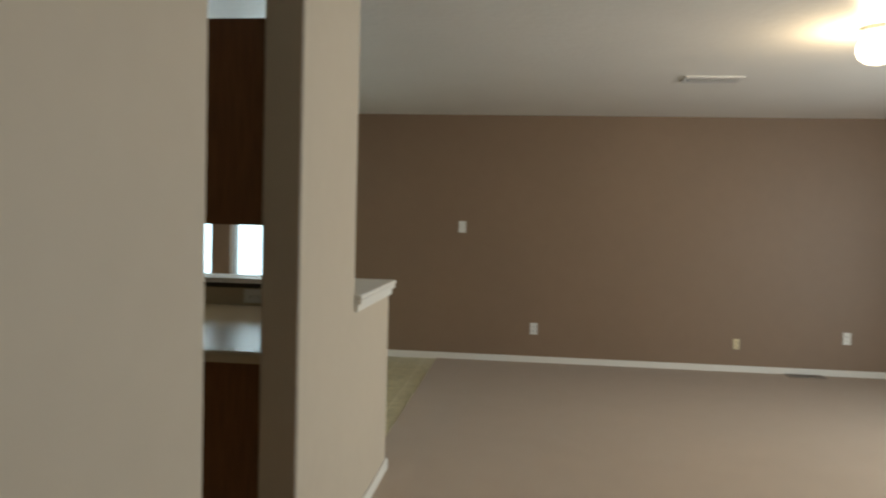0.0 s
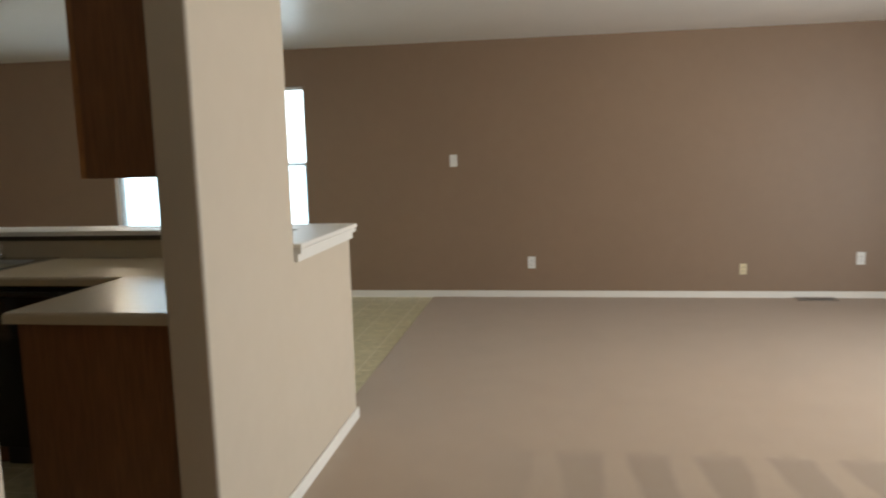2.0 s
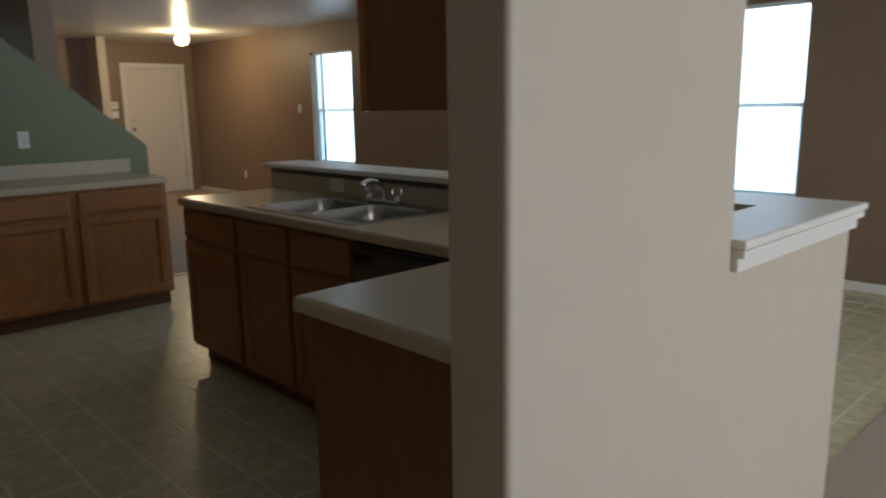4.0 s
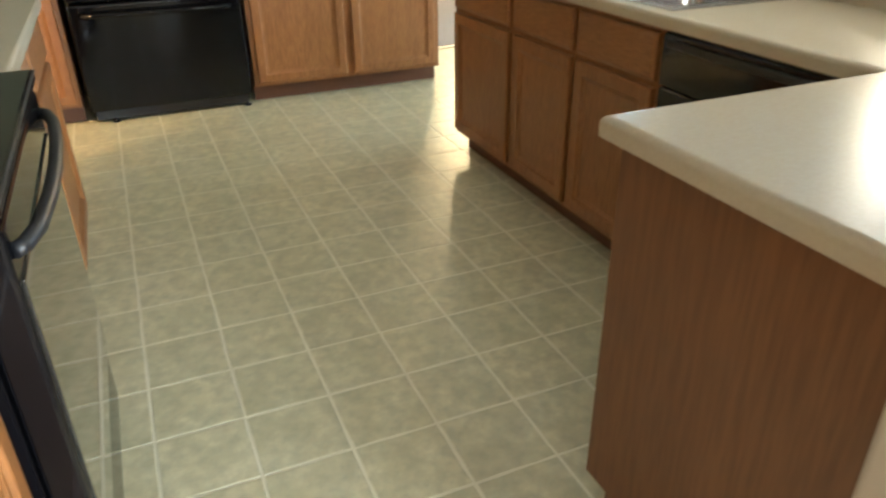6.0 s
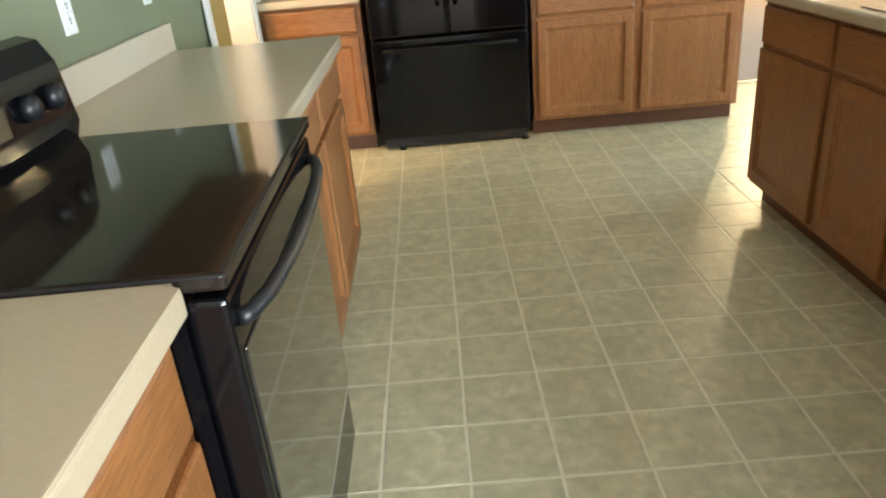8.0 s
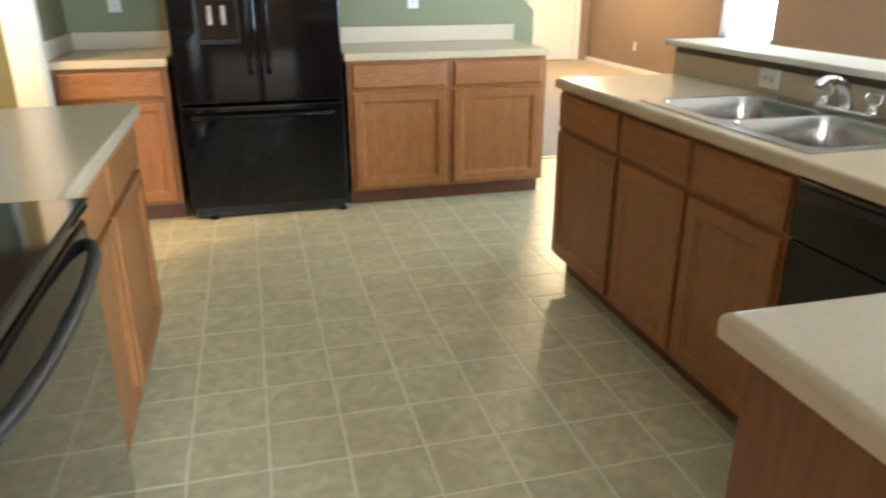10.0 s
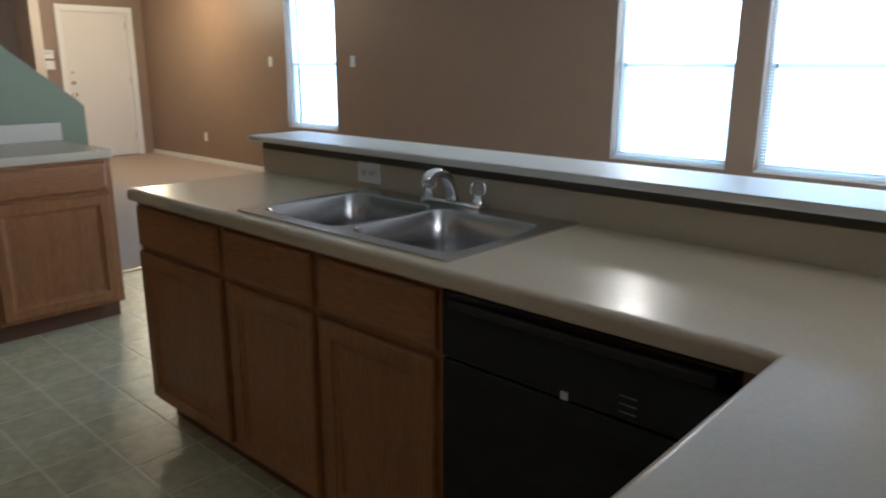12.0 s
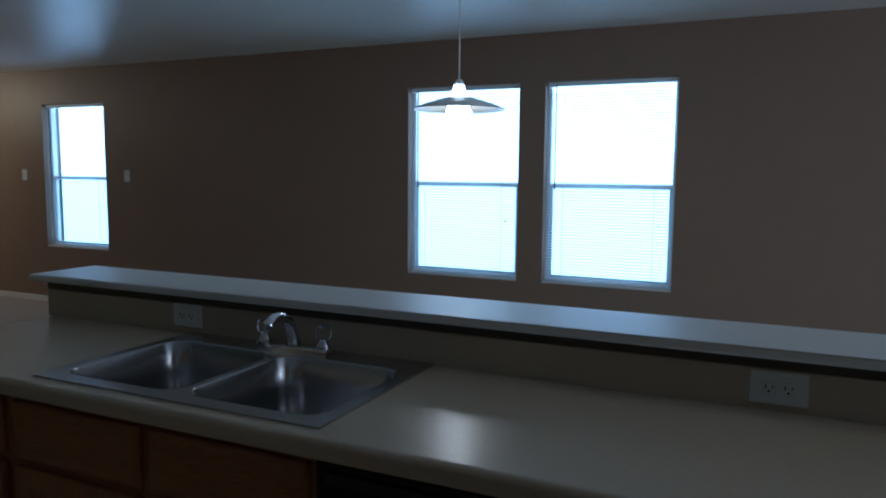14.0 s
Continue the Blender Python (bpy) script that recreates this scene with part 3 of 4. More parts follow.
# ---- worktops ----
def rounded(points, corner, r, n=6):
    """The outline with one corner rounded."""
    out = []
    for i, (x, y) in enumerate(points):
        if i != corner:
            out.append((x, y))
            continue
        p, a, b = Vector((x, y)), Vector(points[i - 1]), Vector(points[(i + 1) % len(points)])
        u, v = (a - p).normalized(), (b - p).normalized()
        c = p + (u + v) * r
        for k in range(n + 1):
            q = math.pi / 2 * k / n
            out.append(tuple(c - v * r * math.cos(q) - u * r * math.sin(q)))
    return out


TOP, UNDER = 0.914, 0.874
PEN_S = -0.692
SINK = (-1.56, -0.715, 0.045, 0.580)
hx0, hx1, hy0, hy1 = SINK[0] + 0.02, SINK[1] - 0.02, SINK[2] + 0.02, SINK[3] - 0.02
worktop = thing("worktop", pose(0, 0, 0), "beige laminate worktop, L-shaped, with a coved back", "worktop")
# top in strips round the sink's cut-out
bm = bmesh.new()
xs, ys = [-2.20, hx0, hx1, 0.0, X_COL0 - 0.003], [PEN_S, 0.0, hy0, hy1, BAR_IN - 0.013]
for i in range(4):
    for j in range(4):
        if (i < 3 and j == 0) or (i == 1 and j == 2):
            continue
        slab(bm, xs[i], xs[i + 1], ys[j], ys[j + 1], UNDER, TOP)
bmesh.ops.remove_doubles(bm, verts=bm.verts, dist=0.0001)
seen_faces = {}
for f in bm.faces:
    seen_faces.setdefault(tuple(round(c, 4) for c in f.calc_center_median()), []).append(f)
double = [f for group_faces in seen_faces.values() if len(group_faces) > 1 for f in group_faces]
bmesh.ops.delete(bm, geom=double, context="FACES_ONLY")
bmesh.ops.recalc_face_normals(bm, faces=bm.faces)
rim = [e for e in bm.edges if len(e.link_faces) == 2 and e.calc_face_angle(0) > 1 and all(v.co.z > 0.9 for v in e.verts)
       and not all(hx0 - 0.01 < v.co.x < hx1 + 0.01 and 0.01 < v.co.y < hy1 + 0.01 for v in e.verts)]
bmesh.ops.bevel(bm, geom=rim, offset=0.016, segments=6, affect="EDGES", profile=0.5)
part("top", bm, LAMINATE, worktop, smooth=False)
part("backsplash", boxes((BAR_END + 0.002, X_COL0 - 0.003, BAR_IN - 0.013, BAR_IN - 0.001, TOP - 0.004, BAR_TOP - 0.054)), LAMINATE, worktop)
part("side_splash", boxes((X_COL0 - 0.013, X_COL0 - 0.001, COL_N - 0.0, BAR_IN - 0.013, TOP, BAR_TOP - 0.054)), LAMINATE, worktop)


def counter(m, width, depth, label, splash=(), corners=()):
    """A straight worktop, its front on y = 0; splash: names of the sides with an upstand."""
    root = thing("worktop", m, label, "worktop")
    points = [(0, 0), (width, 0), (width, depth), (0, depth)]
    for corner in sorted(corners, reverse=True):
        points = rounded(points, corner, 0.015)
    part("top", outline(points, UNDER, TOP, 0.012), LAMINATE, root)
    if "back" in splash:
        part("upstand", boxes((0.0, width, depth - 0.018, depth, TOP, TOP + 0.10), bevel=0.004), LAMINATE_EDGE, root)
    if "left" in splash:
        part("upstand", boxes((0.0, 0.018, 0.03, depth - 0.018, TOP, TOP + 0.10), bevel=0.004), LAMINATE_EDGE, root)
    return root


counter(pose(0.672, -1.665, 0, 0, 0, 180), 0.67, 0.632, "beige laminate worktop beside the stove", ("back",), (1,))
counter(pose(-0.762, -1.665, 0, 0, 0, 180), 1.215, 0.632, "beige laminate worktop between stove and doorway", ("back",), (1,))
counter(pose(-3.43, -2.295, 0, 0, 0, 90), 0.588, 0.658, "short beige laminate worktop beside the refrigerator", ("back", "left"))
counter(pose(-3.415, -0.76, 0, 0, 0, 90), 1.24, 0.673, "beige laminate worktop with upstand against the green wall", ("back",), (1,))

# ---- sink and tap ----
sink = thing("sink", pose(SINK[0], SINK[2], TOP), "double-bowl stainless steel sink let into the worktop", "sink")
SW, SD = SINK[1] - SINK[0], SINK[3] - SINK[2]
bowls = ((0.035, SW / 2 - 0.012), (SW / 2 + 0.012, SW - 0.035))
by0, by1 = 0.045, SD - 0.095
deck = boxes((0, SW, 0, by0, 0.0, 0.005), (0, SW, by1, SD, 0.0, 0.005), (0, bowls[0][0], by0, by1, 0, 0.005), (bowls[0][1], bowls[1][0], by0, by1, 0, 0.005), (bowls[1][1], SW, by0, by1, 0, 0.005))
part("rim", deck, STEEL, sink)


def bowl(x0, x1, y0, y1, depth, r):
    def ring(inset, z, radius):
        pts = []
        for cx, cy, a0 in ((x1 - inset - radius, y1 - inset - radius, 0), (x0 + inset + radius, y1 - inset - radius, 90), (x0 + inset + radius, y0 + inset + radius, 180), (x1 - inset - radius, y0 + inset + radius, 270)):
            for k in range(7):
                a = radians(a0 + 15 * k)
                pts.append((cx + radius * math.cos(a), cy + radius * math.sin(a), z))
        return pts
    bm = bmesh.new()
    levels = [(0.0, 0.0055, r), (0.004, 0.001, r), (0.010, -depth * 0.5, r), (0.016, -depth + 0.03, r), (0.028, -depth + 0.008, r), (0.05, -depth, r)]
    rings = [[bm.verts.new(p) for p in ring(*level)] for level in levels]
    for a, b in zip(rings, rings[1:]):
        for i in range(len(a)):
            j = (i + 1) % len(a)
            bm.faces.new((a[i], a[j], b[j], b[i]))
    bm.faces.new(rings[-1])
    return bm


for x0, x1 in bowls:
    part("bowl", bowl(x0, x1, by0, by1, 0.17, 0.06), STEEL, sink, smooth=True)
    cx, cy = (x0 + x1) / 2, (by0 + by1) / 2
    part("drain", lathe([(0.045, 0), (0.045, 0.004), (0.036, 0.005), (0.034, 0.001), (0.012, 0.001)], 24), CHROME, sink, m=pose(cx, cy, -0.1695), smooth=True)
    for ox, oy, a0 in ((x1, by1, 0), (x0, by1, 90), (x0, by0, 180), (x1, by0, 270)):
        bm = bmesh.new()
        sx, sy = (1 if ox == x1 else -1), (1 if oy == by1 else -1)
        ccx, ccy = ox - sx * 0.06, oy - sy * 0.06
        arc = [(ccx + 0.06 * math.cos(radians(a0 + 15 * k)), ccy + 0.06 * math.sin(radians(a0 + 15 * k))) for k in range(7)]
        pts = [(ox, oy)] + arc
        low = [bm.verts.new((x, y, 0.001)) for x, y in pts]
        high = [bm.verts.new((x, y, 0.005)) for x, y in pts]
        bm.faces.new(high)
        bm.faces.new(low)
        for i in range(len(pts)):
            j = (i + 1) % len(pts)
            bm.faces.new((low[i], low[j], high[j], high[i]))
        part("corner", bm, STEEL, sink)

tap = thing("tap", pose((SINK[0] + SINK[1]) / 2, SINK[3] - 0.045, TOP + 0.005), "chrome two-handle kitchen tap with clear acrylic knobs", "tap")
part("base_plate", outline(rounded(rounded([(-0.125, -0.026), (0.125, -0.026), (0.125, 0.026), (-0.125, 0.026)], 3, 0.02), 0, 0.02), 0, 0.018, 0.008), CHROME, tap)
turn = pose(0, 0, 0, 0, 0, 8)
part("spout", tube([turn @ Vector(p) for p in ((0, 0, 0.015), (0, -0.006, 0.045), (0, -0.020, 0.075), (0, -0.046, 0.098), (0, -0.080, 0.110), (0, -0.112, 0.110), (0, -0.134, 0.100), (0, -0.140, 0.086))],
                   [0.021, 0.019, 0.017, 0.0155, 0.0145, 0.014, 0.0145, 0.015], 18), CHROME, tap, smooth=True)
part("lift_rod", tube([(0, 0.018, 0.015), (0, 0.018, 0.05)], 0.003, 8), CHROME, tap)
for x in (-0.1, 0.1):
    part("valve", lathe([(0.022, 0.015), (0.021, 0.024), (0.012, 0.034), (0.010, 0.042)], 20), CHROME, tap, m=pose(x, 0, 0), smooth=True)
    part("knob", lathe([(0.010, 0.040), (0.021, 0.046), (0.024, 0.058), (0.023, 0.074), (0.017, 0.080)], 8), ACRYLIC, tap, "clear faceted acrylic knob", m=pose(x, 0, 0))

# ---- dishwasher ----
washer = thing("dishwasher", pose(-0.712, FRONT_Y, 0), "black built-in dishwasher under the worktop", "dishwasher")
WD = 0.655
part("body", boxes((0.004, WD, 0.03, 0.57, 0.10, 0.868)), BLACK_PLASTIC, washer)
part("door", boxes((0.004, WD, -0.012, 0.03, 0.11, 0.70), bevel=0.005), BLACK, washer)
panel = part("control_panel", boxes((0.004, WD, -0.016, 0.03, 0.705, 0.862), bevel=0.006), BLACK, washer)
part("grip", boxes((0.03, WD - 0.03, -0.026, -0.014, 0.822, 0.846), bevel=0.005), BLACK_PLASTIC, washer)
part("badge", boxes((0.324, 0.340, -0.0185, -0.0155, 0.706, 0.722)), GREY_MARK, washer, "small pale badge")
for k in range(3):
    part("key_mark", boxes((0.45, 0.485, -0.0172, -0.0155, 0.722 + k * 0.016, 0.7235 + k * 0.016)), PRINT, washer)
part("toe_panel", boxes((0.004, WD, 0.05, 0.06, 0.004, 0.10)), BLACK_PLASTIC, washer)
structure("trim_filler", boxes((-0.055, -0.002, FRONT_Y + 0.002, FRONT_Y + 0.02, 0.10, 0.872)), PANEL, "dark oak filler strip in the cabinet corner", "trim")

# ---- stove ----
stove = thing("stove", pose(-0.001, -1.648, 0, 0, 0, 180), "black freestanding electric stove with a glass cooktop", "stove")
SWD = 0.757
part("body", boxes((0, SWD, 0.03, 0.59, 0.02, 0.895)), BLACK, stove)
part("cooktop", boxes((-0.002, SWD + 0.002, -0.035, 0.50, 0.895, 0.922), bevel=0.007), BLACK_GLASS, stove)
part("cooktop_trim", boxes((-0.003, SWD + 0.003, -0.037, 0.50, 0.9165, 0.9195)), BLACK_PLASTIC, stove)
back = bmesh.new()
prof = [(0.475, 0.905), (0.455, 0.96), (0.470, 1.09), (0.495, 1.135), (0.53, 1.145), (0.555, 1.12), (0.555, 0.905)]
ends = [[back.verts.new((x, y, z)) for y, z in prof] for x in (0.0, SWD)]
for i in range(len(prof)):
    j = (i + 1) % len(prof)
    back.faces.new((ends[0][i], ends[0][j], ends[1][j], ends[1][i]))
for end in ends:
    back.faces.new(end)
bmesh.ops.bevel(back, geom=[e for e in back.edges if abs(e.verts[0].co.x - e.verts[1].co.x) < 0.01], offset=0.012, segments=3, affect="EDGES", profile=0.5)
guard = part("backguard", back, BLACK, stove)
part("display", boxes((0.27, 0.49, 0.455, 0.463, 0.995, 1.06), bevel=0.002), BLACK_GLASS, stove)
for x in (0.09, 0.19, 0.57, 0.67):
    part("dial", lathe([(0.026, 0), (0.024, 0.018), (0.018, 0.022), (0.017, 0.024)], 20), BLACK_PLASTIC, stove, m=pose(x, 0.460, 1.03, 90, 0, 0), smooth=True)
oven = part("oven_door", boxes((0.004, SWD - 0.004, -0.028, 0.028, 0.205, 0.880), bevel=0.008), BLACK, stove)
part("oven_window", boxes((0.03, SWD - 0.03, -0.032, -0.026, 0.225, 0.79), bevel=0.002), OVEN_GLASS, oven)
handle_path = [(0.035, -0.03, 0.835), (0.05, -0.042, 0.835), (0.11, -0.056, 0.833), (0.24, -0.066, 0.831), (SWD / 2, -0.069, 0.830), (SWD - 0.24, -0.066, 0.831), (SWD - 0.11, -0.056, 0.833), (SWD - 0.05, -0.042, 0.835), (SWD - 0.035, -0.03, 0.835)]
part("handle", tube(handle_path, 0.0125, 14), BLACK_PLASTIC, oven, smooth=True)
part("drawer", boxes((0.004, SWD - 0.004, -0.022, 0.028, 0.045, 0.195), bevel=0.006), BLACK, stove)

# ---- refrigerator ----
fridge = thing("refrigerator", pose(-3.42, -1.675, 0, 0, 0, 90), "black french-door refrigerator with a bottom freezer drawer", "refrigerator")
FW = 0.90
part("case", boxes((0.006, FW - 0.006, 0.06, 0.66, 0.03, 1.74), bevel=0.005), BLACK, fridge)
for a, b in ((0.0, FW / 2 - 0.003), (FW / 2 + 0.003, FW)):
    leaf = part("door", boxes((a, b, -0.01, 0.055, 0.665, 1.755), bevel=0.014, segments=4), BLACK, fridge)
    x = FW / 2 - 0.05 if a == 0 else FW / 2 + 0.05
    part("handle", tube([(x, -0.012, 0.83), (x, -0.05, 0.85), (x, -0.062, 0.95), (x, -0.066, 1.18), (x, -0.062, 1.42), (x, -0.05, 1.52), (x, -0.012, 1.54)], 0.013, 12), BLACK, leaf, smooth=True)
    if a == 0:
        recess = part("dispenser", boxes((0.135, 0.150, -0.020, -0.008, 0.985, 1.34), (0.350, 0.365, -0.020, -0.008, 0.985, 1.34), (0.150, 0.350, -0.020, -0.008, 1.21, 1.34),
                                         (0.150, 0.350, -0.030, -0.008, 0.985, 1.005), bevel=0.003), BLACK_PLASTIC, leaf, "black water dispenser surround")
        part("dispenser_back", boxes((0.150, 0.350, -0.0125, -0.0105, 1.005, 1.21)), BLACK_GLASS, leaf)
        for x in (0.215, 0.285):
            part("paddle", stepped(0.030, 0.10, ((0, 0), (0, -0.006), (0.004, -0.010), (0.010, -0.008))), STEEL, leaf, "metal dispenser paddle", m=pose(x - 0.015, -0.013, 1.08))
drawer = part("freezer_drawer", boxes((0.0, FW, -0.012, 0.055, 0.075, 0.655), bevel=0.014, segments=4), BLACK, fridge)
part("handle", tube([(0.06, -0.012, 0.60), (0.075, -0.045, 0.60), (0.14, -0.060, 0.60), (FW / 2, -0.066, 0.60), (FW - 0.14, -0.060, 0.60), (FW - 0.075, -0.045, 0.60), (FW - 0.06, -0.012, 0.60)], 0.014, 12), BLACK, drawer, smooth=True)
part("kick_grille", boxes((0.02, FW - 0.02, 0.02, 0.05, 0.02, 0.07)), BLACK_PLASTIC, fridge)
for x in (0.12, FW - 0.03):
    part("foot", lathe([(0.02, 0), (0.022, 0.012), (0.012, 0.018), (0.010, 0.035)], 16), BLACK_PLASTIC, fridge, m=pose(x, 0.025, 0))
for z in (1.745,):
    for x in (0.05, FW - 0.05):
        part("hinge_cover", boxes((x - 0.035, x + 0.035, 0.0, 0.09, z + 0.002, z + 0.025), bevel=0.005), BLACK_PLASTIC, fridge)


# ---- switches, outlets and small fixtures ----
def plate(m, label, mat=PLASTIC, kind="outlet", w=0.072, h=0.115):
    """A cover plate on the plane y = 0, facing -y."""
    root = thing("outlet" if kind == "outlet" else "light_switch", m, label, "outlet" if kind == "outlet" else "switch", "wall plates")
    part("cover", boxes((-w / 2, w / 2, -0.006, 0, -h / 2, h / 2), bevel=0.003), mat, root)
    count = max(1, round(w / 0.072)) if h > 0.1 else 1
    if kind == "switch":
        for k in range(count):
            x = (k - (count - 1) / 2) * 0.046
            part("toggle", boxes((x - 0.005, x + 0.005, -0.016, -0.005, -0.006, 0.012), bevel=0.002), mat, root)
    else:
        for k in (-1, 1):
            ox, oz = (0, k * 0.0195) if h >= w else (k * 0.0195, 0)
            face = part("socket", boxes((ox - 0.015, ox + 0.015, -0.008, -0.005, oz - 0.015, oz + 0.015), bevel=0.004), mat, root)
            sizes = [(ox - 0.008, ox - 0.0055, -0.0092, -0.0078, oz - 0.002, oz + 0.007), (ox + 0.0055, ox + 0.008, -0.0092, -0.0078, oz - 0.001, oz + 0.006), (ox - 0.0025, ox + 0.0025, -0.0092, -0.0078, oz - 0.010, oz - 0.005)]
            part("slots", boxes(*sizes), DARK, face)
    return root


N = WALL_N
plate(pose(0.915, N, 1.33), "white blank switch plate on the brown wall", kind="switch")
plate(pose(1.65, N, 0.342), "white outlet low on the brown wall")
plate(pose(3.585, N, 0.275), "ivory outlet low on the brown wall", IVORY, w=0.06, h=0.10)
plate(pose(4.59, N, 0.37), "white outlet low on the brown wall")
plate(pose(-7.25, N, 1.358), "white light switch beside the window", kind="switch")
plate(pose(-5.74, N, 1.36), "white light switch beside the window", kind="switch")
plate(pose(-8.885, N, 0.355), "white outlet low on the brown wall near the corner")
plate(pose(-1.585, BAR_IN - 0.013, 0.968), "white outlet on the backsplash behind the sink", w=0.115, h=0.072)
plate(pose(0.11, BAR_IN - 0.013, 0.962), "white double outlet on the backsplash", w=0.118, h=0.074)
plate(pose(-4.09, -0.215, 1.18, 0, 0, 90), "white outlet on the green stair wall")
plate(pose(-4.09, -2.02, 1.18, 0, 0, 90), "white outlet on the green wall beside the refrigerator")
plate(pose(-1.24, -2.30, 1.14, 0, 0, 180), "white outlet on the green wall above the worktop")
plate(pose(-1.85, -2.30, 1.15, 0, 0, 180), "white light switch on the green wall above the worktop", kind="switch")
plate(pose(WALL_W, 2.70, 1.31, 0, 0, 90), "white triple light switch beside the front door", kind="switch", w=0.165)
thermostat = thing("alarm_panel", pose(WALL_W, 2.70, 1.45, 0, 0, 90), "white alarm keypad beside the front door", "keypad")
part("case", boxes((-0.075, 0.075, -0.03, 0, -0.055, 0.055), bevel=0.006), PLASTIC, thermostat)
part("screen", boxes((-0.05, 0.05, -0.033, -0.029, 0.0, 0.035)), GREY_MARK, thermostat)
sensor = thing("motion_sensor", pose(WALL_E - 0.03, N - 0.03, 2.12, 0, 0, -45), "small white motion sensor in the wall corner", "sensor")
part("case", boxes((-0.028, 0.028, -0.04, 0.03, -0.05, 0.05), bevel=0.008), PLASTIC, sensor)
part("lens", boxes((-0.02, 0.02, -0.044, -0.038, -0.03, 0.01), bevel=0.002), GREY_MARK, sensor)

register = thing("floor_register", pose(4.2, N - 0.085, 0.008), "grey-brown metal floor register against the baseboard", "register")
part("frame", boxes((-0.17, 0.17, -0.07, -0.05, 0, 0.008), (-0.17, 0.17, 0.05, 0.07, 0, 0.008), (-0.17, -0.15, -0.05, 0.05, 0, 0.008), (0.15, 0.17, -0.05, 0.05, 0, 0.008)), REGISTER, register)
part("backing", boxes((-0.15, 0.15, -0.05, 0.05, 0, 0.001)), DARK, register)
for k in range(9):
    part("slat", boxes((-0.138 + k * 0.033, -0.126 + k * 0.033, -0.05, 0.05, 0.001, 0.006)), REGISTER, register)

vent = thing("ceiling_vent", pose(2.81, 2.22, CEIL), "white metal air vent in the ceiling", "vent")
part("frame", boxes((-0.20, 0.20, -0.10, -0.075, -0.012, 0), (-0.20, 0.20, 0.075, 0.10, -0.012, 0), (-0.20, -0.175, -0.075, 0.075, -0.012, 0), (0.175, 0.20, -0.075, 0.075, -0.012, 0), (-0.006, 0.006, -0.075, 0.075, -0.012, 0)), VENT_METAL, vent)
part("backing", boxes((-0.175, 0.175, -0.075, 0.075, -0.003, -0.001)), DARK, vent)
for k in range(7):
    y = -0.063 + k * 0.021
    bm = boxes((-0.175, 0.175, -0.009, 0.009, -0.0008, 0.0008))
    part("slat", bm, VENT_METAL, vent, m=pose(0, y, -0.009, 35, 0, 0))
second = copy_thing(vent, pose(-5.15, 1.30, CEIL))
tagged(second, "white metal air vent in the entry room ceiling", "vent")


def dome_lamp(x, y, label):
    root = thing("ceiling_light", pose(x, y, CEIL), label, "ceiling light", "ceiling lights")
    part("canopy", lathe([(0.085, 0.0), (0.085, -0.018), (0.06, -0.03), (0.045, -0.034)], 28), WHITE, root, smooth=True)
    part("globe", lathe([(0.045, -0.034), (0.075, -0.055), (0.095, -0.09), (0.098, -0.12), (0.085, -0.155), (0.055, -0.18), (0.015, -0.192)], 28), GLOBE, root, "glowing frosted glass globe", smooth=True).visible_shadow = False
    return root


dome_lamp(*LIVING_LAMP, "lit frosted globe light on the living room ceiling")
dome_lamp(*ENTRY_LAMP, "lit frosted globe light on the entry ceiling")

pendant = thing("pendant_lamp", pose(*PENDANT, 0), "hanging lamp with a wide shallow glass shade and lit bulb", "pendant lamp")
part("ceiling_rose", lathe([(0.06, CEIL), (0.058, CEIL - 0.015), (0.02, CEIL - 0.03)], 24), WHITE, pendant, smooth=True)
part("cord", tube([(0, 0, CEIL - 0.03), (0, 0, 2.1), (0, 0, 1.845)], 0.004, 8), WHITE, pendant)
part("socket", lathe([(0.012, 1.85), (0.020, 1.840), (0.022, 1.826)], 24), WHITE, pendant, smooth=True)
part("neck", lathe([(0.024, 1.826), (0.030, 1.805), (0.045, 1.785), (0.058, 1.770)], 24), LIT_NECK, pendant, "lit frosted glass neck", smooth=True).visible_shadow = False
part("shade", lathe([(0.05, 1.772), (0.10, 1.757), (0.17, 1.735), (0.213, 1.716), (0.216, 1.712), (0.211, 1.712), (0.17, 1.729), (0.10, 1.751), (0.05, 1.766)], 40), SHADE, pendant, smooth=True)
part("bulb", lathe([(0.014, 1.79), (0.020, 1.765), (0.050, 1.735), (0.060, 1.700), (0.050, 1.668), (0.016, 1.650)], 24), BULB, pendant, "glowing frosted bulb", smooth=True).visible_shadow = False

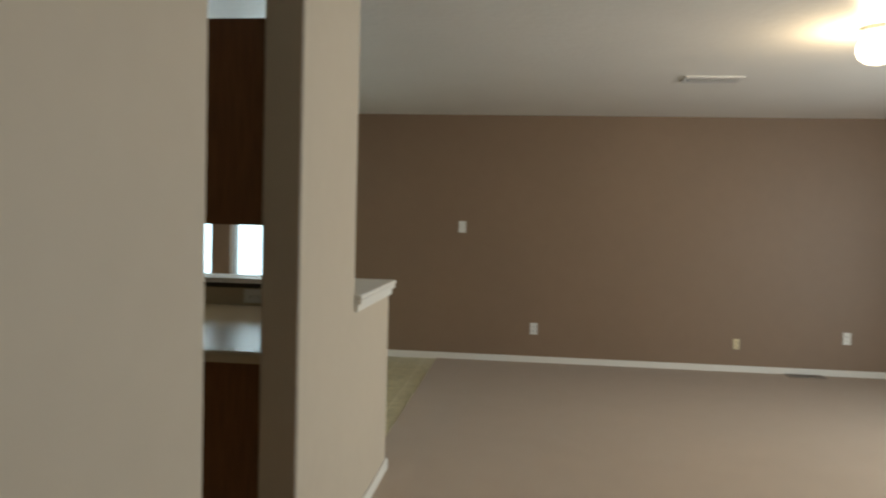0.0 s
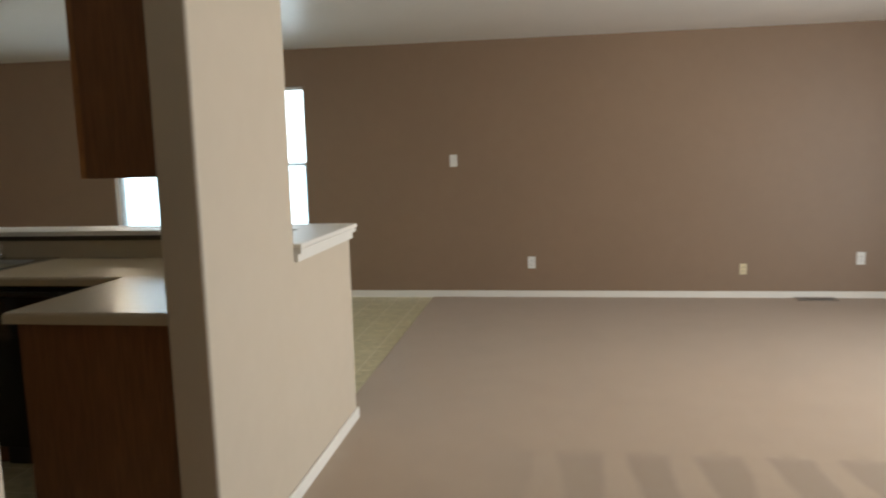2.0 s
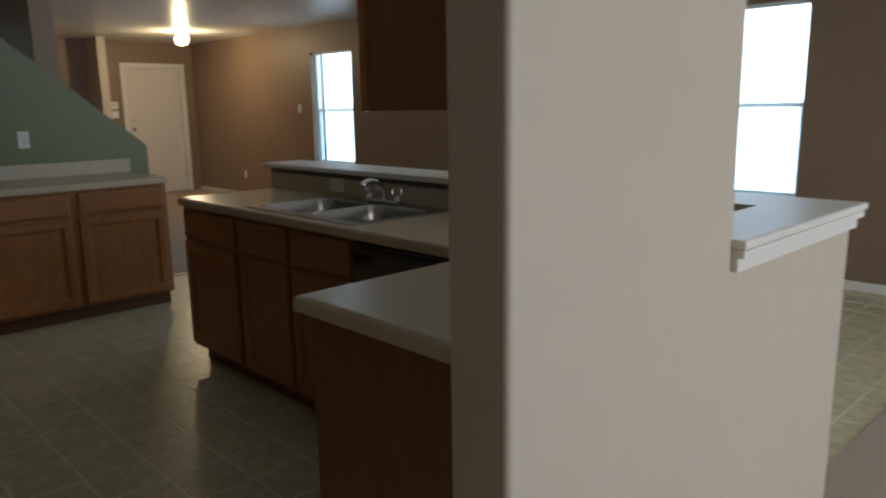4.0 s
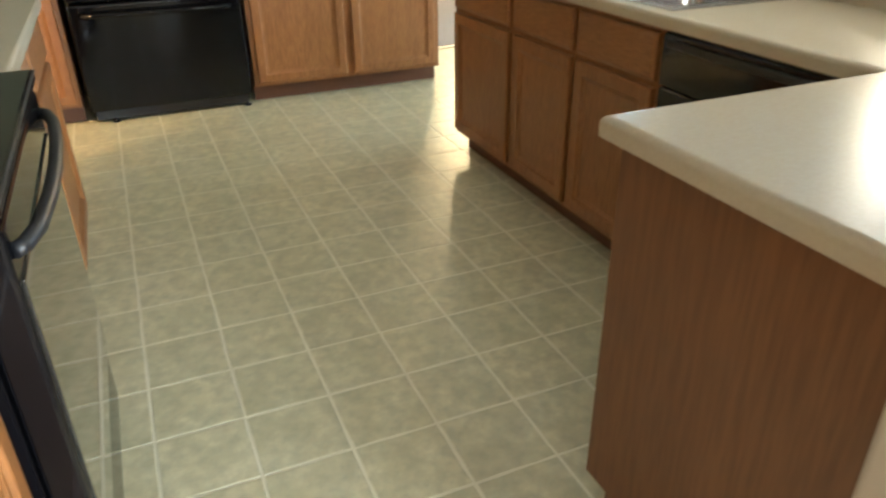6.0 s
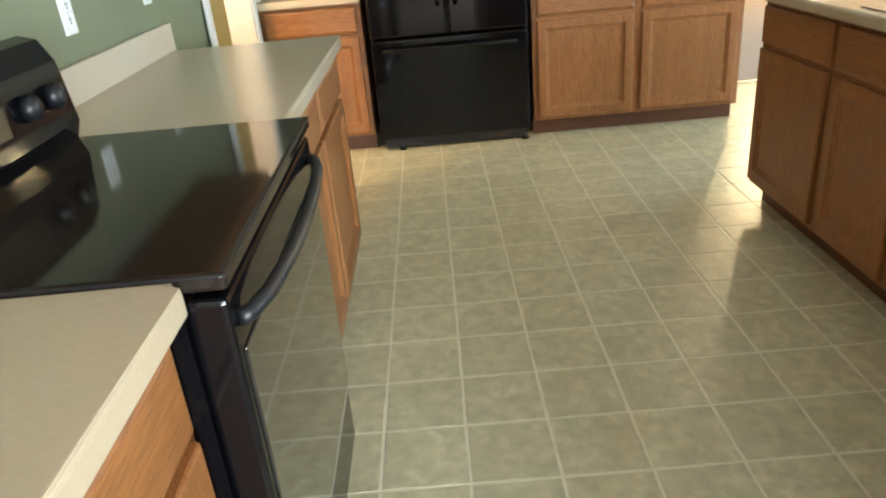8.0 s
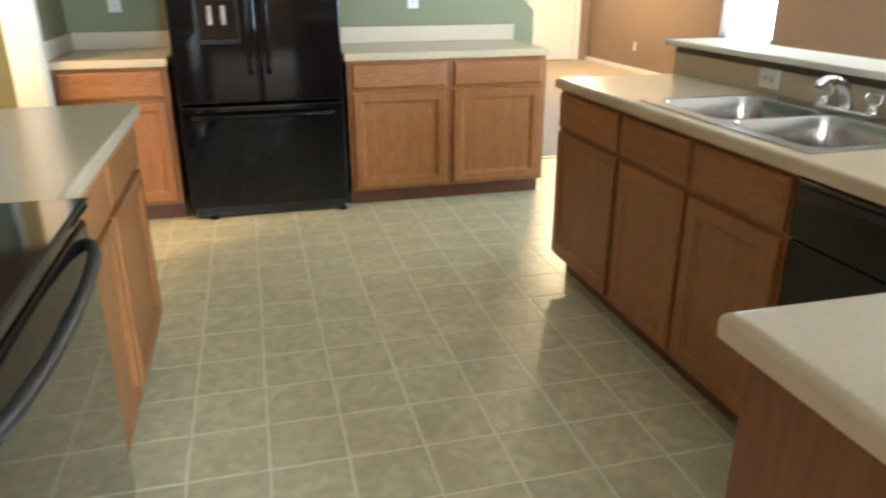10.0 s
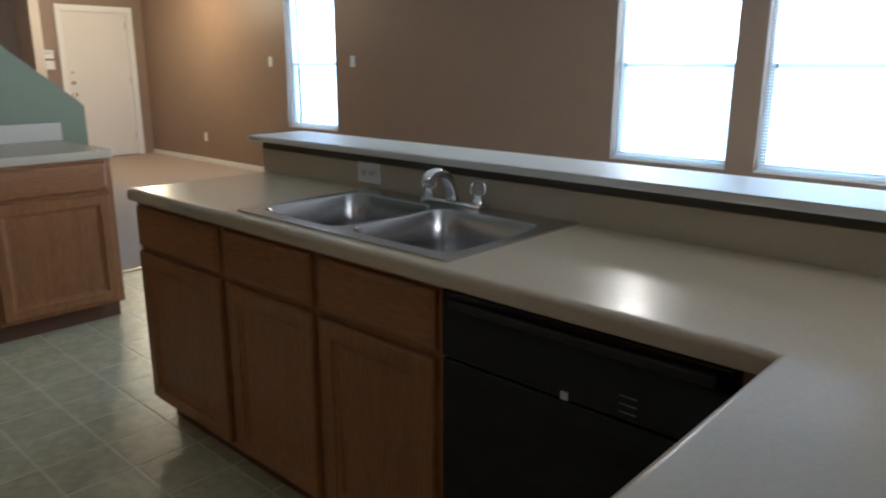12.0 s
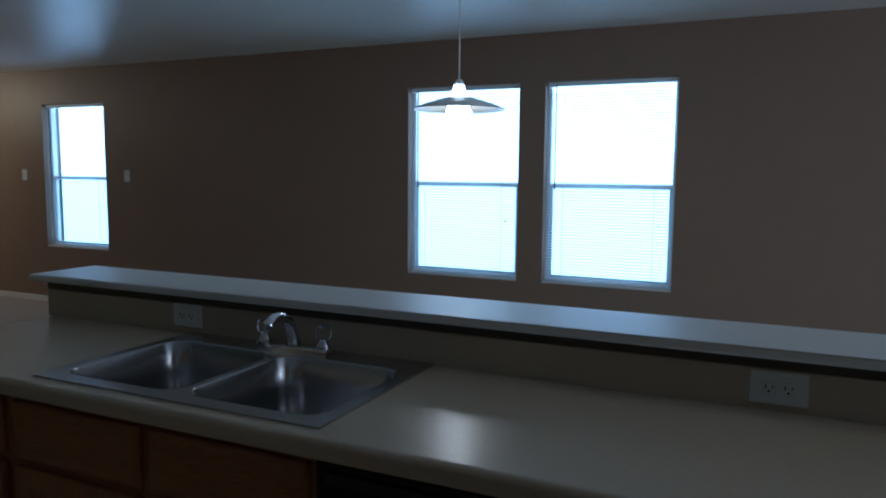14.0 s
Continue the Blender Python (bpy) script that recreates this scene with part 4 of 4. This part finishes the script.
# ---- the vinyl floor's tiles, the nearest as pieces of their own ----
PITCH, JOINT, OX, OY = 0.2286, 0.0085, -0.801, -1.096


def tile_bm(x0, x1, y0, y1, bm=None):
    """A tile with slightly wandering edges."""
    bm = bm or bmesh.new()
    rim, z, n = 0.002, 0.0012, 4
    loop = []
    for (ax, ay), (bx, by) in (((x0, y0), (x1, y0)), ((x1, y0), (x1, y1)), ((x1, y1), (x0, y1)), ((x0, y1), (x0, y0))):
        for k in range(n):
            q = k / n
            dx, dy = (random.uniform(-0.0016, 0.0016), random.uniform(-0.0016, 0.0016))
            loop.append((ax + (bx - ax) * q + dx, ay + (by - ay) * q + dy))
    cx, cy = (x0 + x1) / 2, (y0 + y1) / 2
    low = [bm.verts.new((x, y, 0.0)) for x, y in loop]
    high = [bm.verts.new((x + math.copysign(rim, cx - x), y + math.copysign(rim, cy - y), z)) for x, y in loop]
    bm.faces.new(high)
    for i in range(len(loop)):
        j = (i + 1) % len(loop)
        bm.faces.new((low[i], low[j], high[j], high[i]))
    return bm


shared = []
rest = bmesh.new()
x_edge0, x_edge1, y_edge0, y_edge1 = X_VINYL + 0.02, X_SEAM - 0.002, -2.30, WALL_N - T
for i in range(-17, 8):
    for j in range(-7, 24):
        cx, cy = OX + (i + 0.5) * PITCH, OY + (j + 0.5) * PITCH
        half = (PITCH - JOINT) / 2
        a, b, c, d = max(cx - half, x_edge0), min(cx + half, x_edge1), max(cy - half, y_edge0), min(cy + half, y_edge1)
        if b - a < 0.02 or d - c < 0.02:
            continue
        whole = b - a > 2 * half - 0.001 and d - c > 2 * half - 0.001
        if whole and cy < 0.25:
            if len(shared) < 12:
                piece = finish("tile", tile_bm(-half, half, -half, half), TILE)
                shared.append(piece.data)
            else:
                piece = new("tile", random.choice(shared))
            piece.parent = vinyl_floor
            piece.matrix_basis = pose(cx, cy, 0.0)
        else:
            tile_bm(a, b, c, d, rest)
edge = finish("tile_field", rest, TILE)
edge.parent = vinyl_floor
tagged(edge, "tiles of the dining area and the cut edge tiles", kind="stuff")
